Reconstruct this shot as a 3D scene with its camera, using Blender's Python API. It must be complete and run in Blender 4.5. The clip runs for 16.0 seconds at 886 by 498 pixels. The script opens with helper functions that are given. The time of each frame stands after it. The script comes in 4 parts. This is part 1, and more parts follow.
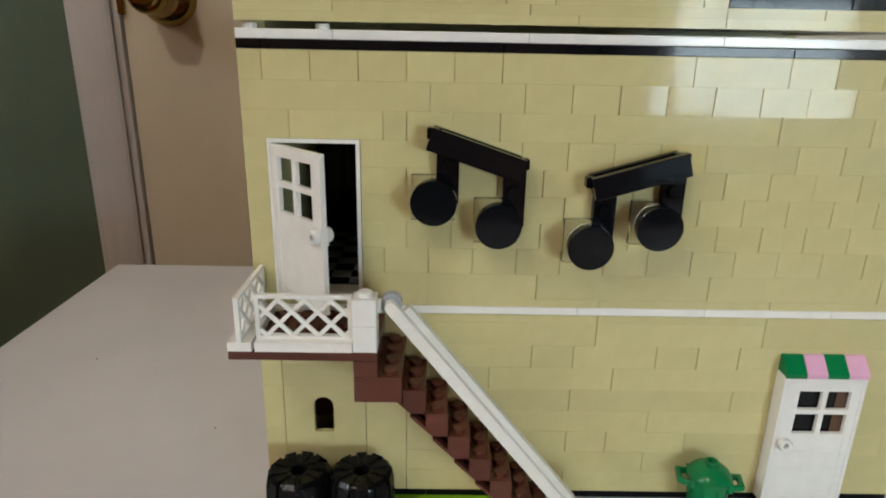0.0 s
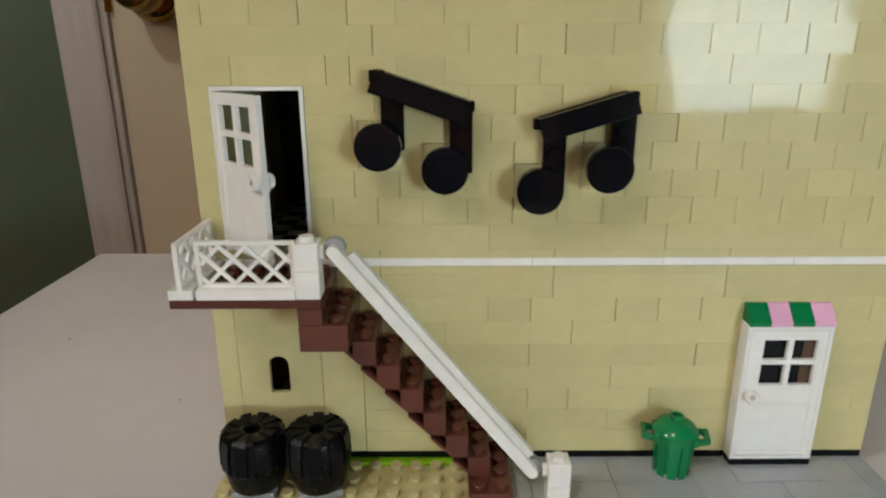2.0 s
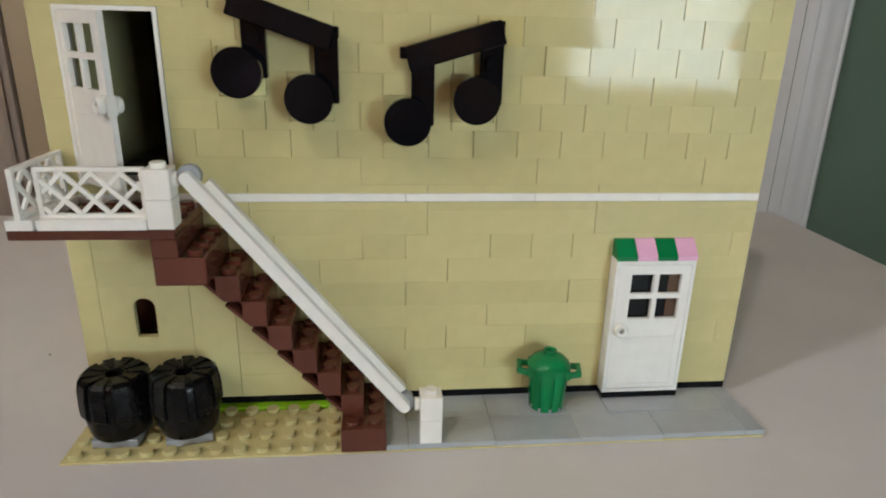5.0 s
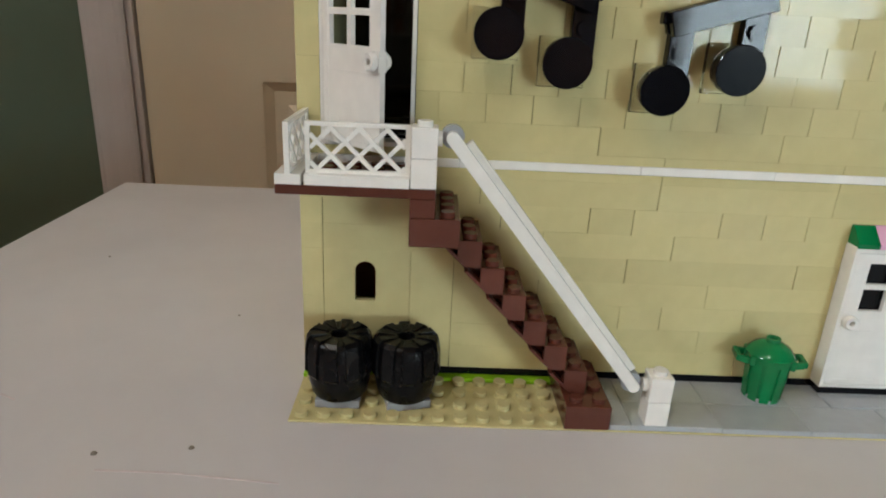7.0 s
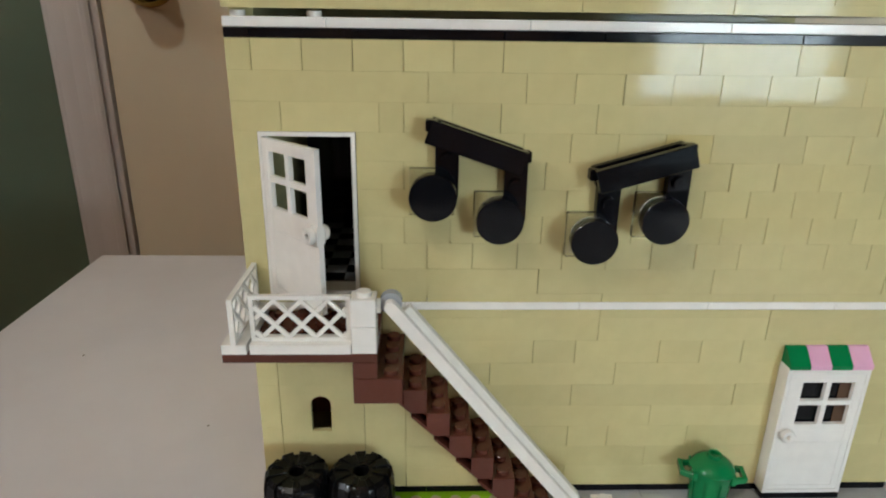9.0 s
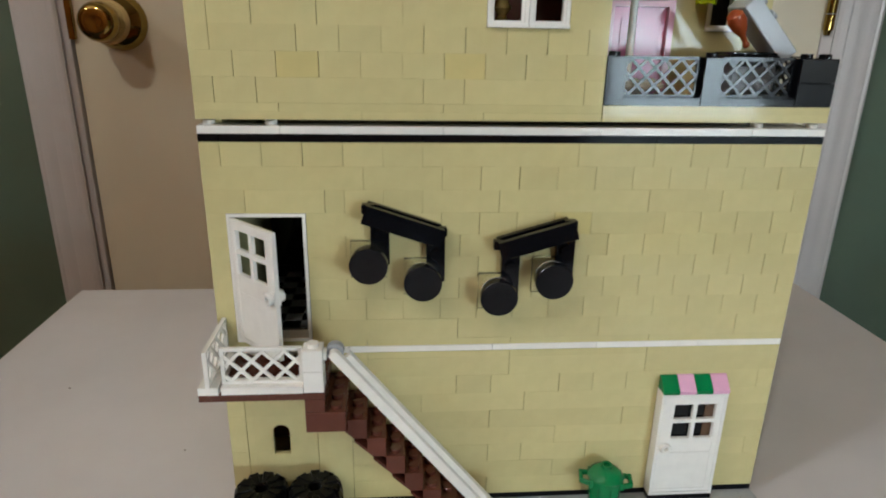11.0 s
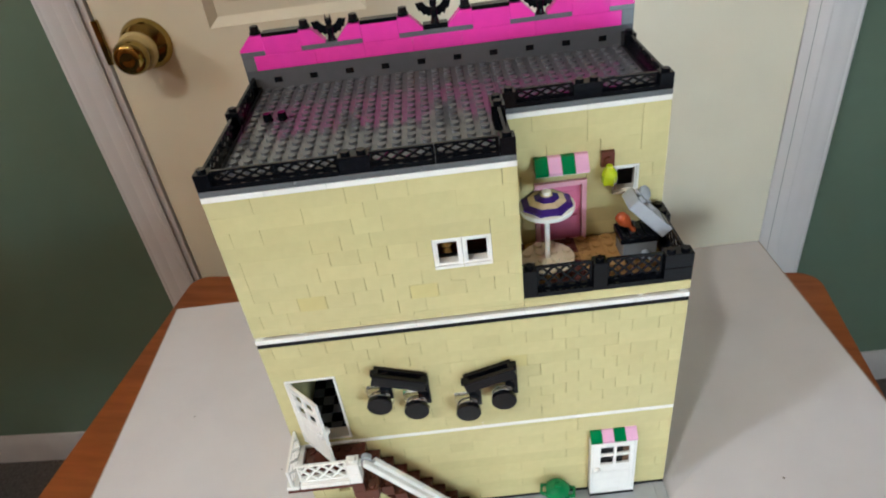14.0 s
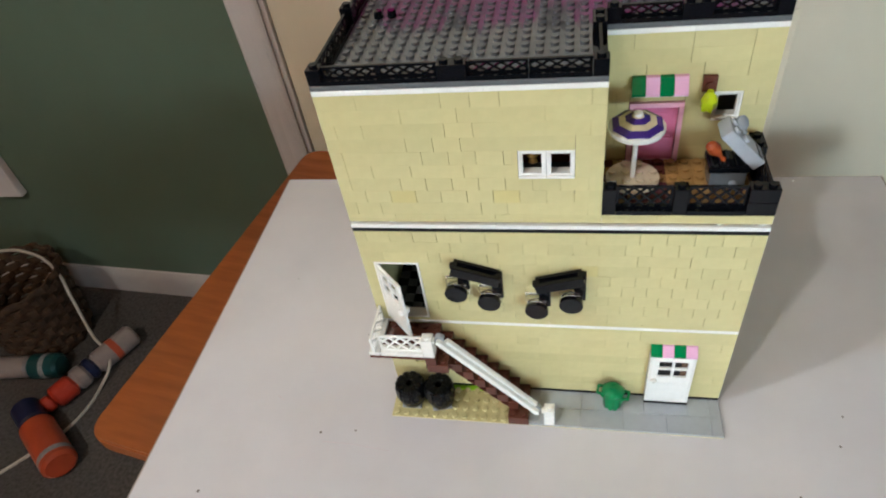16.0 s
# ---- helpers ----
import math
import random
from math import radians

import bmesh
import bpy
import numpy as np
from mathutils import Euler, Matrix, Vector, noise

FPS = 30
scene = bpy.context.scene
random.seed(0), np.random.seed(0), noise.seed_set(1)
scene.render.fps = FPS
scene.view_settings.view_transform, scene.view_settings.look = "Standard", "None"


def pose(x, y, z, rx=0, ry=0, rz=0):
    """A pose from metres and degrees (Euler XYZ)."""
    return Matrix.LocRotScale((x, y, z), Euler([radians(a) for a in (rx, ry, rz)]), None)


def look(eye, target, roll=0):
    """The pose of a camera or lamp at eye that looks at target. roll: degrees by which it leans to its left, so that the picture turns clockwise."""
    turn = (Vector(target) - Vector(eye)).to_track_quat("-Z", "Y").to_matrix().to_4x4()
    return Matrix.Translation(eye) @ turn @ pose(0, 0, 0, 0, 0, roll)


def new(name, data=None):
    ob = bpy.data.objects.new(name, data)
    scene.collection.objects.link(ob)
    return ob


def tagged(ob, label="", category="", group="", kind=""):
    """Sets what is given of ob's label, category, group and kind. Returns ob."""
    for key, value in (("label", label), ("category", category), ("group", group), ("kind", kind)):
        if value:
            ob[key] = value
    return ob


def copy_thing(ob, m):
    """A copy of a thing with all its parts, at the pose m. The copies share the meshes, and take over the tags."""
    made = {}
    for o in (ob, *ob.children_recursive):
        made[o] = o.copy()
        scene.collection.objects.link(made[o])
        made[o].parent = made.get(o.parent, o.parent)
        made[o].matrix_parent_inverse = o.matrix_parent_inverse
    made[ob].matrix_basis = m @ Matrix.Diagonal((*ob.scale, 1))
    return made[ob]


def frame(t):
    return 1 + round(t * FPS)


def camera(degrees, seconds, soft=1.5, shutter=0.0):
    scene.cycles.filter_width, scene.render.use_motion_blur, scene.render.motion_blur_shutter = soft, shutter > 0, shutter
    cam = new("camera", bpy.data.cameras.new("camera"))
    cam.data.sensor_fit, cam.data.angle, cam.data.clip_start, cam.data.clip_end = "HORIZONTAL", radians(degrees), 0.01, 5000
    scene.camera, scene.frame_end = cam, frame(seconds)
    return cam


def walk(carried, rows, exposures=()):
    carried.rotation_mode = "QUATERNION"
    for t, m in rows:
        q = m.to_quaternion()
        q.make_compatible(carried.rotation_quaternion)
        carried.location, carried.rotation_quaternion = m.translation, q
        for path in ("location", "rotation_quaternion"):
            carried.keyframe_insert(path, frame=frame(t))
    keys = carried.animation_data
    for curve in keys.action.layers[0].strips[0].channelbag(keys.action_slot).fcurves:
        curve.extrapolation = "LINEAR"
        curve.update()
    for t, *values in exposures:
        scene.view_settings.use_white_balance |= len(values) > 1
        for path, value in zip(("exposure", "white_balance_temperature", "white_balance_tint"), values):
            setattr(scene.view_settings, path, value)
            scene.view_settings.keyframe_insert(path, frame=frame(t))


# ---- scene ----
cam = camera(69.5, 16.0, soft=1.9, shutter=0.4)
PATH = [
    (0, (0.06679, -0.21979, 0.73688), (0.06891, -0.02992, 0.67406), 1.10),
    (0.5, (0.06772, -0.21558, 0.73792), (0.06835, -0.02562, 0.67536), 1.00),
    (1, (0.07217, -0.20937, 0.73587), (0.07025, -0.01929, 0.67370), 0.76),
    (1.5, (0.07461, -0.21371, 0.72934), (0.07253, -0.02344, 0.66777), 0.31),
    (2, (0.08763, -0.22213, 0.71553), (0.08721, -0.03143, 0.65524), -0.25),
    (2.5, (0.09474, -0.22579, 0.70923), (0.09998, -0.03580, 0.64698), -0.72),
    (3, (0.11393, -0.22729, 0.70179), (0.12412, -0.03766, 0.63905), -0.96),
    (3.2, (0.12233, -0.22627, 0.69972), (0.13354, -0.03663, 0.63719), -1.04),
    (5.3, (0.10278, -0.22565, 0.69882), (0.12318, -0.03830, 0.63186), 1.57),
    (5.5, (0.09521, -0.22457, 0.69837), (0.11228, -0.03721, 0.63051), 1.68),
    (6, (0.06836, -0.22515, 0.69397), (0.08076, -0.03747, 0.62597), 3.07),
    (6.5, (0.05021, -0.22203, 0.69161), (0.05725, -0.03407, 0.62363), 3.62),
    (7, (0.04589, -0.22001, 0.68711), (0.05091, -0.03180, 0.61965), 2.76),
    (7.5, (0.04858, -0.21577, 0.68974), (0.05322, -0.02810, 0.62075), 1.65),
    (8, (0.05264, -0.21519, 0.70153), (0.05725, -0.02738, 0.63293), 0.96),
    (8.5, (0.05682, -0.21586, 0.72631), (0.06164, -0.02830, 0.65704), 0.85),
    (9, (0.06222, -0.21146, 0.73967), (0.06873, -0.02371, 0.67104), 0.86),
    (9.5, (0.07328, -0.21119, 0.74521), (0.08199, -0.02272, 0.67886), 0.56),
    (9.7, (0.07948, -0.21390, 0.74722), (0.09000, -0.02529, 0.68152), 0.85),
    (11.8, (0.06696, -0.26898, 0.80676), (0.08916, -0.08148, 0.74078), 0.32),
    (12, (0.05883, -0.26616, 0.81969), (0.08789, -0.07811, 0.75810), 1.08),
    (12.2, (0.07003, -0.23249, 0.84636), (0.10129, -0.04477, 0.78486), 1.54),
    (12.5, (0.08320, -0.20572, 0.87156), (0.11276, -0.02160, 0.79927), 1.24),
    (13, (0.10739, -0.23860, 0.93259), (0.12194, -0.05627, 0.85170), -0.13),
    (13.5, (0.13008, -0.27293, 0.95274), (0.13377, -0.09775, 0.85631), -1.13),
    (14, (0.12685, -0.28205, 0.98703), (0.12149, -0.11837, 0.87224), -7.85),
    (14.2, (0.12108, -0.27284, 0.99786), (0.11631, -0.11311, 0.87759), -7.00),
    (14.5, (0.12859, -0.27468, 1.00614), (0.12264, -0.12092, 0.87838), -6.84),
    (14.7, (0.13350, -0.28316, 1.01369), (0.12326, -0.13176, 0.88339), -4.49),
    (15, (0.14320, -0.28727, 1.01044), (0.12157, -0.14003, 0.87682), -5.08),
    (15.5, (0.14207, -0.28933, 1.01169), (0.10800, -0.14639, 0.87601), -8.24),
    (16, (0.14310, -0.29461, 1.00955), (0.10348, -0.15551, 0.87140), -10.18),
]
walk(cam, [(t, look(eye, target, roll)) for t, eye, target, roll in PATH], exposures=[(0, -0.53, 6260, 6), (12.0, -0.53, 6130, 6), (12.5, -0.58, 6020, 6), (13.0, -0.39, 5890, 4.5), (13.5, -0.06, 5870, 5), (14.0, 0.08, 5850, 5.5), (14.6, 0.08, 5850, 5.5), (16.0, 0.08, 5850, 5.5)])

# ---- world, sun, lights ----
world = bpy.data.worlds.new("world")
scene.world = world
world.use_nodes = True
wn, wl = world.node_tree.nodes, world.node_tree.links
sky = wn.new("ShaderNodeTexSky")
sky.sky_type, sky.sun_disc = "NISHITA", False
sky.sun_elevation, sky.sun_rotation = radians(35), radians(150)
wl.new(sky.outputs[0], wn["Background"].inputs[0])
wn["Background"].inputs[1].default_value = 0.08


def lamp(name, kind, energy, rgb, m, size=0.1, size_y=None):
    data = bpy.data.lights.new(name, kind)
    data.energy, data.color = energy, rgb
    if kind == "AREA":
        data.size = size
        if size_y:
            data.shape, data.size_y = "RECTANGLE", size_y
    elif kind == "SUN":
        data.angle = size
    else:
        data.shadow_soft_size = size
    ob = new(name, data)
    ob.matrix_world = m
    return ob


WIN = (0.44, 1.12, 0.44, 1.02)  # window in the near front wall: x0, x1, z0, z1
FRONT, REAR, BAY = -1.00, -2.75, 0.30  # near front wall, rear of the room, corner where the room widens
WEST = (-1.26, -0.84, 1.78, 2.28)  # window in the west wall: y0, y1, z0, z1
WX, WZ = (WIN[0] + WIN[1]) / 2, (WIN[2] + WIN[3]) / 2
DAYLIGHT = (0.79, 0.92, 1.0)
lamp("window_daylight", "AREA", 1.2, (0.55, 0.80, 1.0), look((WX, FRONT - 0.10, WZ), (WX, 0, WZ)), WIN[1] - WIN[0], WIN[3] - WIN[2])
# the part of that window with open sky behind it
lamp("window_sky", "AREA", 5.4, DAYLIGHT, look((0.705, FRONT - 0.11, 0.705), (0.705, 0, 0.705)), 0.34, 0.22)
WY, WZ = (WEST[0] + WEST[1]) / 2, (WEST[2] + WEST[3]) / 2
lamp("window_daylight", "AREA", 41, (0.90, 0.95, 1.0), look((-2.0, WY, WZ), (0, WY, WZ)), WEST[1] - WEST[0], WEST[3] - WEST[2])
CEIL = (-0.63, -1.22)
lamp("ceiling_bulb", "POINT", 43, (1.0, 0.95, 0.88), Matrix.Translation((*CEIL, 2.30)), 0.05)

# ---- materials ----


def material(name, rgb, rough=0.5, metal=0.0, var=0.0, noise_amount=0.0, noise_scale=60.0, bump=0.0, bump_scale=300.0,
             rough_var=0.0, transmission=0.0, ior=1.45, specular=0.5, second=None, stretch=None, island=False):
    m = bpy.data.materials.new(name)
    m.use_nodes = True
    n, l = m.node_tree.nodes, m.node_tree.links
    b = n["Principled BSDF"]
    b.inputs["Base Color"].default_value = (*rgb, 1)
    b.inputs["Roughness"].default_value = rough
    b.inputs["Metallic"].default_value = metal
    b.inputs["Transmission Weight"].default_value = transmission
    b.inputs["IOR"].default_value = ior
    b.inputs["Specular IOR Level"].default_value = specular
    coord = n.new("ShaderNodeTexCoord")
    place = coord.outputs["Object"]
    if stretch:
        mp = n.new("ShaderNodeMapping")
        mp.inputs["Scale"].default_value = stretch
        l.new(place, mp.inputs[0])
        place = mp.outputs[0]
    if noise_amount or rough_var:
        tex = n.new("ShaderNodeTexNoise")
        tex.inputs["Scale"].default_value, tex.inputs["Detail"].default_value = noise_scale, 6
        l.new(place, tex.inputs["Vector"])
    colour = None
    if noise_amount:
        mix = n.new("ShaderNodeMix")
        mix.data_type = "RGBA"
        ramp = n.new("ShaderNodeMapRange")
        ramp.inputs["From Min"].default_value, ramp.inputs["From Max"].default_value = 0.35, 0.65
        l.new(tex.outputs["Fac"], ramp.inputs["Value"])
        l.new(ramp.outputs[0], mix.inputs["Factor"])
        mix.inputs["A"].default_value = (*rgb, 1)
        mix.inputs["B"].default_value = (*(second or [c * (1 - noise_amount) for c in rgb]), 1)
        colour = mix.outputs["Result"]
    if var:
        info = n.new("ShaderNodeNewGeometry" if island else "ShaderNodeObjectInfo")
        hsv = n.new("ShaderNodeHueSaturation")
        mr = n.new("ShaderNodeMapRange")
        mr.inputs["To Min"].default_value, mr.inputs["To Max"].default_value = 1 - var, 1 + var
        l.new(info.outputs["Random Per Island" if island else "Random"], mr.inputs["Value"])
        l.new(mr.outputs[0], hsv.inputs["Value"])
        hsv.inputs["Color"].default_value = (*rgb, 1)
        if colour:
            l.new(colour, hsv.inputs["Color"])
        colour = hsv.outputs[0]
    if colour:
        l.new(colour, b.inputs["Base Color"])
    if rough_var:
        mr2 = n.new("ShaderNodeMapRange")
        mr2.inputs["From Min"].default_value, mr2.inputs["From Max"].default_value = 0.3, 0.7
        mr2.inputs["To Min"].default_value, mr2.inputs["To Max"].default_value = rough - rough_var, rough + rough_var
        l.new(tex.outputs["Fac"], mr2.inputs["Value"])
        l.new(mr2.outputs[0], b.inputs["Roughness"])
    if bump:
        t2 = n.new("ShaderNodeTexNoise")
        t2.inputs["Scale"].default_value, t2.inputs["Detail"].default_value = bump_scale, 4
        l.new(place, t2.inputs["Vector"])
        bp = n.new("ShaderNodeBump")
        bp.inputs["Strength"].default_value, bp.inputs["Distance"].default_value = bump, 0.0006
        l.new(t2.outputs["Fac"], bp.inputs["Height"])
        l.new(bp.outputs[0], b.inputs["Normal"])
    return m


def plastic(name, rgb, var=0.03, rough=0.13, specular=0.5):
    return material(name, rgb, rough, var=var, specular=specular, noise_amount=0.05, noise_scale=160, rough_var=0.03, bump=0.025, bump_scale=90)


TAN = plastic("tan_plastic", (0.60, 0.535, 0.265), 0.045, 0.06, 0.34)
YELLOWTAN = plastic("yellowed_tan_plastic", (0.605, 0.522, 0.228), 0.045, 0.06, 0.34)
WHITE = plastic("white_plastic", (0.88, 0.865, 0.81), 0.02)
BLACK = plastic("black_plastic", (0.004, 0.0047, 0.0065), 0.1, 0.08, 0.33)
BROWN = plastic("reddish_brown_plastic", (0.108, 0.033, 0.021), 0.12, 0.12)
GREY = plastic("light_grey_plastic", (0.36, 0.38, 0.40), 0.05, 0.14)
PAVEGREY = plastic("pavement_grey_plastic", (0.40, 0.425, 0.445), 0.04, 0.06, 0.6)
DGREY = plastic("dark_grey_plastic", (0.13, 0.135, 0.14), 0.05, 0.18)
ROOFGREY = material("roof_grey_plastic", (0.100, 0.106, 0.114), 0.06, var=0.05, noise_amount=0.05, noise_scale=160, rough_var=0.02, bump=0.02, bump_scale=90, specular=0.75, ior=1.55)
LIME = plastic("lime_plastic", (0.30, 0.62, 0.02))
GREEN = plastic("green_plastic", (0.006, 0.19, 0.055), 0.03)
PINK = plastic("pink_plastic", (0.80, 0.44, 0.62), 0.03)
HOTPINK = plastic("bright_pink_plastic", (0.78, 0.045, 0.36), 0.05, 0.06, 0.8)
MAGENTA = plastic("rose_plastic", (0.68, 0.20, 0.35), 0.03)
FRAMEPINK = plastic("light_pink_plastic", (0.80, 0.43, 0.54), 0.03)
DISH = plastic("light_tan_plastic", (0.82, 0.73, 0.54), 0.04, 0.09)
DIMBROWN = plastic("dark_nougat_plastic", (0.11, 0.062, 0.036), 0.05)
PURPLE = plastic("purple_plastic", (0.055, 0.02, 0.22))
CREAM = plastic("cream_plastic", (0.70, 0.58, 0.38))
ORANGE = plastic("roast_orange_plastic", (0.30, 0.055, 0.014))
CLEAR = material("clear_plastic", (0.95, 0.95, 0.93), 0.06, transmission=1.0, ior=1.5)
NEON = material("neon_green_plastic", (0.82, 1.0, 0.02), 0.08, transmission=0.4, ior=1.5)
BRASS = material("polished_brass", (0.42, 0.30, 0.085), 0.07, 1.0, noise_amount=0.3, noise_scale=40, rough_var=0.08)
GOLD = material("gold_plastic", (0.45, 0.28, 0.08), 0.25, 0.6, noise_amount=0.3, noise_scale=300)
IVORY = material("ivory_enamel", (0.55, 0.43, 0.19), 0.2, noise_amount=0.08)
DOORPAINT = material("cream_door_paint", (0.73, 0.665, 0.505), 0.42, noise_amount=0.06, noise_scale=6, bump=0.12, bump_scale=120, rough_var=0.06)
TRIMPAINT = material("white_trim_paint", (0.58, 0.545, 0.52), 0.38, noise_amount=0.06, noise_scale=9, bump=0.10, bump_scale=150)
GREENWALL = material("sage_green_wall_paint", (0.102, 0.140, 0.093), 0.62, noise_amount=0.12, noise_scale=3.5, bump=0.25, bump_scale=220)
# Ceiling and walls out of view, tinted so their bounce light warms the shadows.
PLASTER = material("bounce_tinted_plaster", (0.66, 0.51, 0.37), 0.8, noise_amount=0.06, noise_scale=4, bump=0.3, bump_scale=150)
BOUNCEWALL = material("warm_bounce_wall", (0.46, 0.24, 0.11), 0.65, noise_amount=0.08, noise_scale=4, bump=0.2, bump_scale=200)
CARPET = material("grey_carpet", (0.082, 0.073, 0.066), 0.95, noise_amount=0.45, noise_scale=160, bump=1.0, bump_scale=420)
BOARD = material("off_white_board", (0.67, 0.645, 0.650), 0.5, noise_amount=0.07, noise_scale=14, bump=0.06, bump_scale=260, rough_var=0.08)
WOOD = material("orange_stained_wood", (0.31, 0.086, 0.017), 0.45, noise_amount=0.28, noise_scale=9, stretch=(1.2, 9, 9), bump=0.1,
                bump_scale=60, rough_var=0.08)
EDGING = material("taupe_board_edging", (0.40, 0.34, 0.29), 0.45, noise_amount=0.2, noise_scale=30)
MATTEBLACK = plastic("matte_black_plastic", (0.003, 0.003, 0.0035), 0.08, 0.28, 0.22)
# White baseboard paint, greyed to carry the shade near the floor.
BASEPAINT = material("shaded_white_baseboard_paint", (0.40, 0.37, 0.345), 0.5, noise_amount=0.12, noise_scale=12, bump=0.08)
WICKER = material("brown_wicker", (0.075, 0.040, 0.019), 0.7, noise_amount=0.5, noise_scale=50, bump=0.4)
GLASS = material("window_glass", (0.95, 0.97, 0.97), 0.02, transmission=1.0, ior=1.45)

# ---- mesh helpers ----
S, P, T = 0.008, 0.0032, 0.55
rnd = random.Random(7)


def cube(bm, x0, x1, y0, y1, z0, z1):
    v = [bm.verts.new((x, y, z)) for x in (x0, x1) for y in (y0, y1) for z in (z0, z1)]
    for f in ((0, 1, 3, 2), (4, 6, 7, 5), (0, 4, 5, 1), (2, 3, 7, 6), (0, 2, 6, 4), (1, 5, 7, 3)):
        bm.faces.new([v[i] for i in f])
    return v


def chamfer(bm, w=0.00022, seg=1):
    bmesh.ops.bevel(bm, geom=bm.edges[:], offset=w, segments=seg, affect="EDGES", clamp_overlap=True)
    return bm


def block(x0, x1, y0, y1, z0, z1, w=0.00022, seg=1):
    bm = bmesh.new()
    cube(bm, x0, x1, y0, y1, z0, z1)
    if w:
        chamfer(bm, w, seg)
    return bm


def sblock(x0, x1, y0, y1, z0, z1, w=0.00022, g=0.00005):
    """A block whose sides are given in studs and plates, with a hair of clearance."""
    return block(x0 * S + g, x1 * S - g, y0 * S + g, y1 * S - g, z0 * P + g, z1 * P - g, w)


def prism(bm, outline, a0, a1, axis="y"):
    """An outline of (u, v) pairs drawn out from a0 to a1 along an axis."""
    def at(u, v, a):
        return (u, a, v) if axis == "y" else ((a, u, v) if axis == "x" else (u, v, a))
    one = [bm.verts.new(at(u, v, a0)) for u, v in outline]
    two = [bm.verts.new(at(u, v, a1)) for u, v in outline]
    n = len(outline)
    bm.faces.new(one)
    bm.faces.new(two[::-1])
    for i in range(n):
        bm.faces.new((one[i], two[i], two[(i + 1) % n], one[(i + 1) % n]))
    bmesh.ops.recalc_face_normals(bm, faces=bm.faces[:])
    return bm


def cylinder(bm, x, y, z0, z1, r, r2=None, n=20, turn=None):
    m = Matrix.Translation((x, y, (z0 + z1) / 2))
    if turn is not None:
        m = turn @ m
    bmesh.ops.create_cone(bm, cap_ends=True, segments=n, radius1=r, radius2=r if r2 is None else r2, depth=z1 - z0, matrix=m)
    return bm


def lathe(bm, profile, n=32, x=0.0, y=0.0):
    """A solid of revolution from (r, z) pairs."""
    rings = []
    for r, z in profile:
        if r < 1e-7:
            rings.append([bm.verts.new((x, y, z))])
        else:
            rings.append([bm.verts.new((x + r * math.cos(2 * math.pi * i / n), y + r * math.sin(2 * math.pi * i / n), z)) for i in range(n)])
    for a, b in zip(rings, rings[1:]):
        for i in range(n):
            j = (i + 1) % n
            if len(a) == 1 and len(b) > 1:
                bm.faces.new((a[0], b[j], b[i]))
            elif len(b) == 1 and len(a) > 1:
                bm.faces.new((a[i], a[j], b[0]))
            elif len(a) > 1:
                bm.faces.new((a[i], a[j], b[j], b[i]))
    bmesh.ops.recalc_face_normals(bm, faces=bm.faces[:])
    return bm


def bar(bm, a, b, w, d, up=(0, 1, 0)):
    """A square bar from a to b, w wide, d deep along up."""
    a, b = Vector(a), Vector(b)
    way = (b - a).normalized()
    u = Vector(up)
    side = way.cross(u).normalized()
    v = []
    for p in (a, b):
        for i, j in ((-1, -1), (1, -1), (1, 1), (-1, 1)):
            v.append(bm.verts.new(p + side * w / 2 * i + u * d / 2 * j))
    for f in ((0, 1, 2, 3), (7, 6, 5, 4), (0, 4, 5, 1), (1, 5, 6, 2), (2, 6, 7, 3), (3, 7, 4, 0)):
        bm.faces.new([v[i] for i in f])
    bmesh.ops.recalc_face_normals(bm, faces=bm.faces[:])


def mesh_of(name, bm, mat, smooth=35):
    me = bpy.data.meshes.new(name)
    bm.to_mesh(me)
    bm.free()
    for m in (mat if isinstance(mat, (list, tuple)) else [mat]):
        me.materials.append(m)
    if smooth:
        for p in me.polygons:
            p.use_smooth = True
        me.set_sharp_from_angle(angle=radians(smooth))
    return me


def part(name, bm, mat, parent=None, label="", loc=(0, 0, 0), smooth=35):
    ob = new(name, mesh_of(name, bm, mat, smooth))
    ob.parent = parent
    ob.location = loc
    return tagged(ob, label)


def empty(name, loc, label, category, group="", kind="", turn=0.0):
    ob = new(name)
    ob.location, ob.rotation_euler = loc, (0, 0, radians(turn))
    ob.empty_display_size = 0.01
    return tagged(ob, label, category, group, kind)


def studs(bm, spots, z, n=12):
    """Studs at (x, y) stud cells, standing on height z (metres)."""
    for i, j in spots:
        x, y = (i + 0.5) * S, (j + 0.5) * S
        rings = [[bm.verts.new((x + r * math.cos(2 * math.pi * k / n), y + r * math.sin(2 * math.pi * k / n), z + h)) for k in range(n)]
                 for r, h in ((0.0024, 0.0), (0.0024, 0.0016), (0.0022, 0.0018))]
        for a, b in zip(rings, rings[1:]):
            for k in range(n):
                bm.faces.new((a[k], a[(k + 1) % n], b[(k + 1) % n], b[k]))
        bm.faces.new(rings[2])
        bm.faces.new(rings[0][::-1])
    return bm

# ---- the room ----
WALL, DOORFACE = 0.542, 0.550
DX0, DX1, DTOP = -0.291, 0.609, 2.03
RX0, RX1, TOP = -1.9, 2.6, 2.4
HX = DX0 - 0.058  # where the wall beside the door begins to run back


def BACK(x):
    return 0.070 * max(0.0, HX - x)



def setting(name, bm, mat, label, category, smooth=35):
    return tagged(part(name, bm, mat, None, "", smooth=smooth), label, category, kind="structure")


bm = bmesh.new()
cube(bm, RX0 - 0.12, BAY + 0.12, REAR - 0.12, FRONT - 0.12, -0.06, 0.0)
cube(bm, RX0 - 0.12, RX1 + 0.12, FRONT - 0.12, WALL + 0.15, -0.06, 0.0)
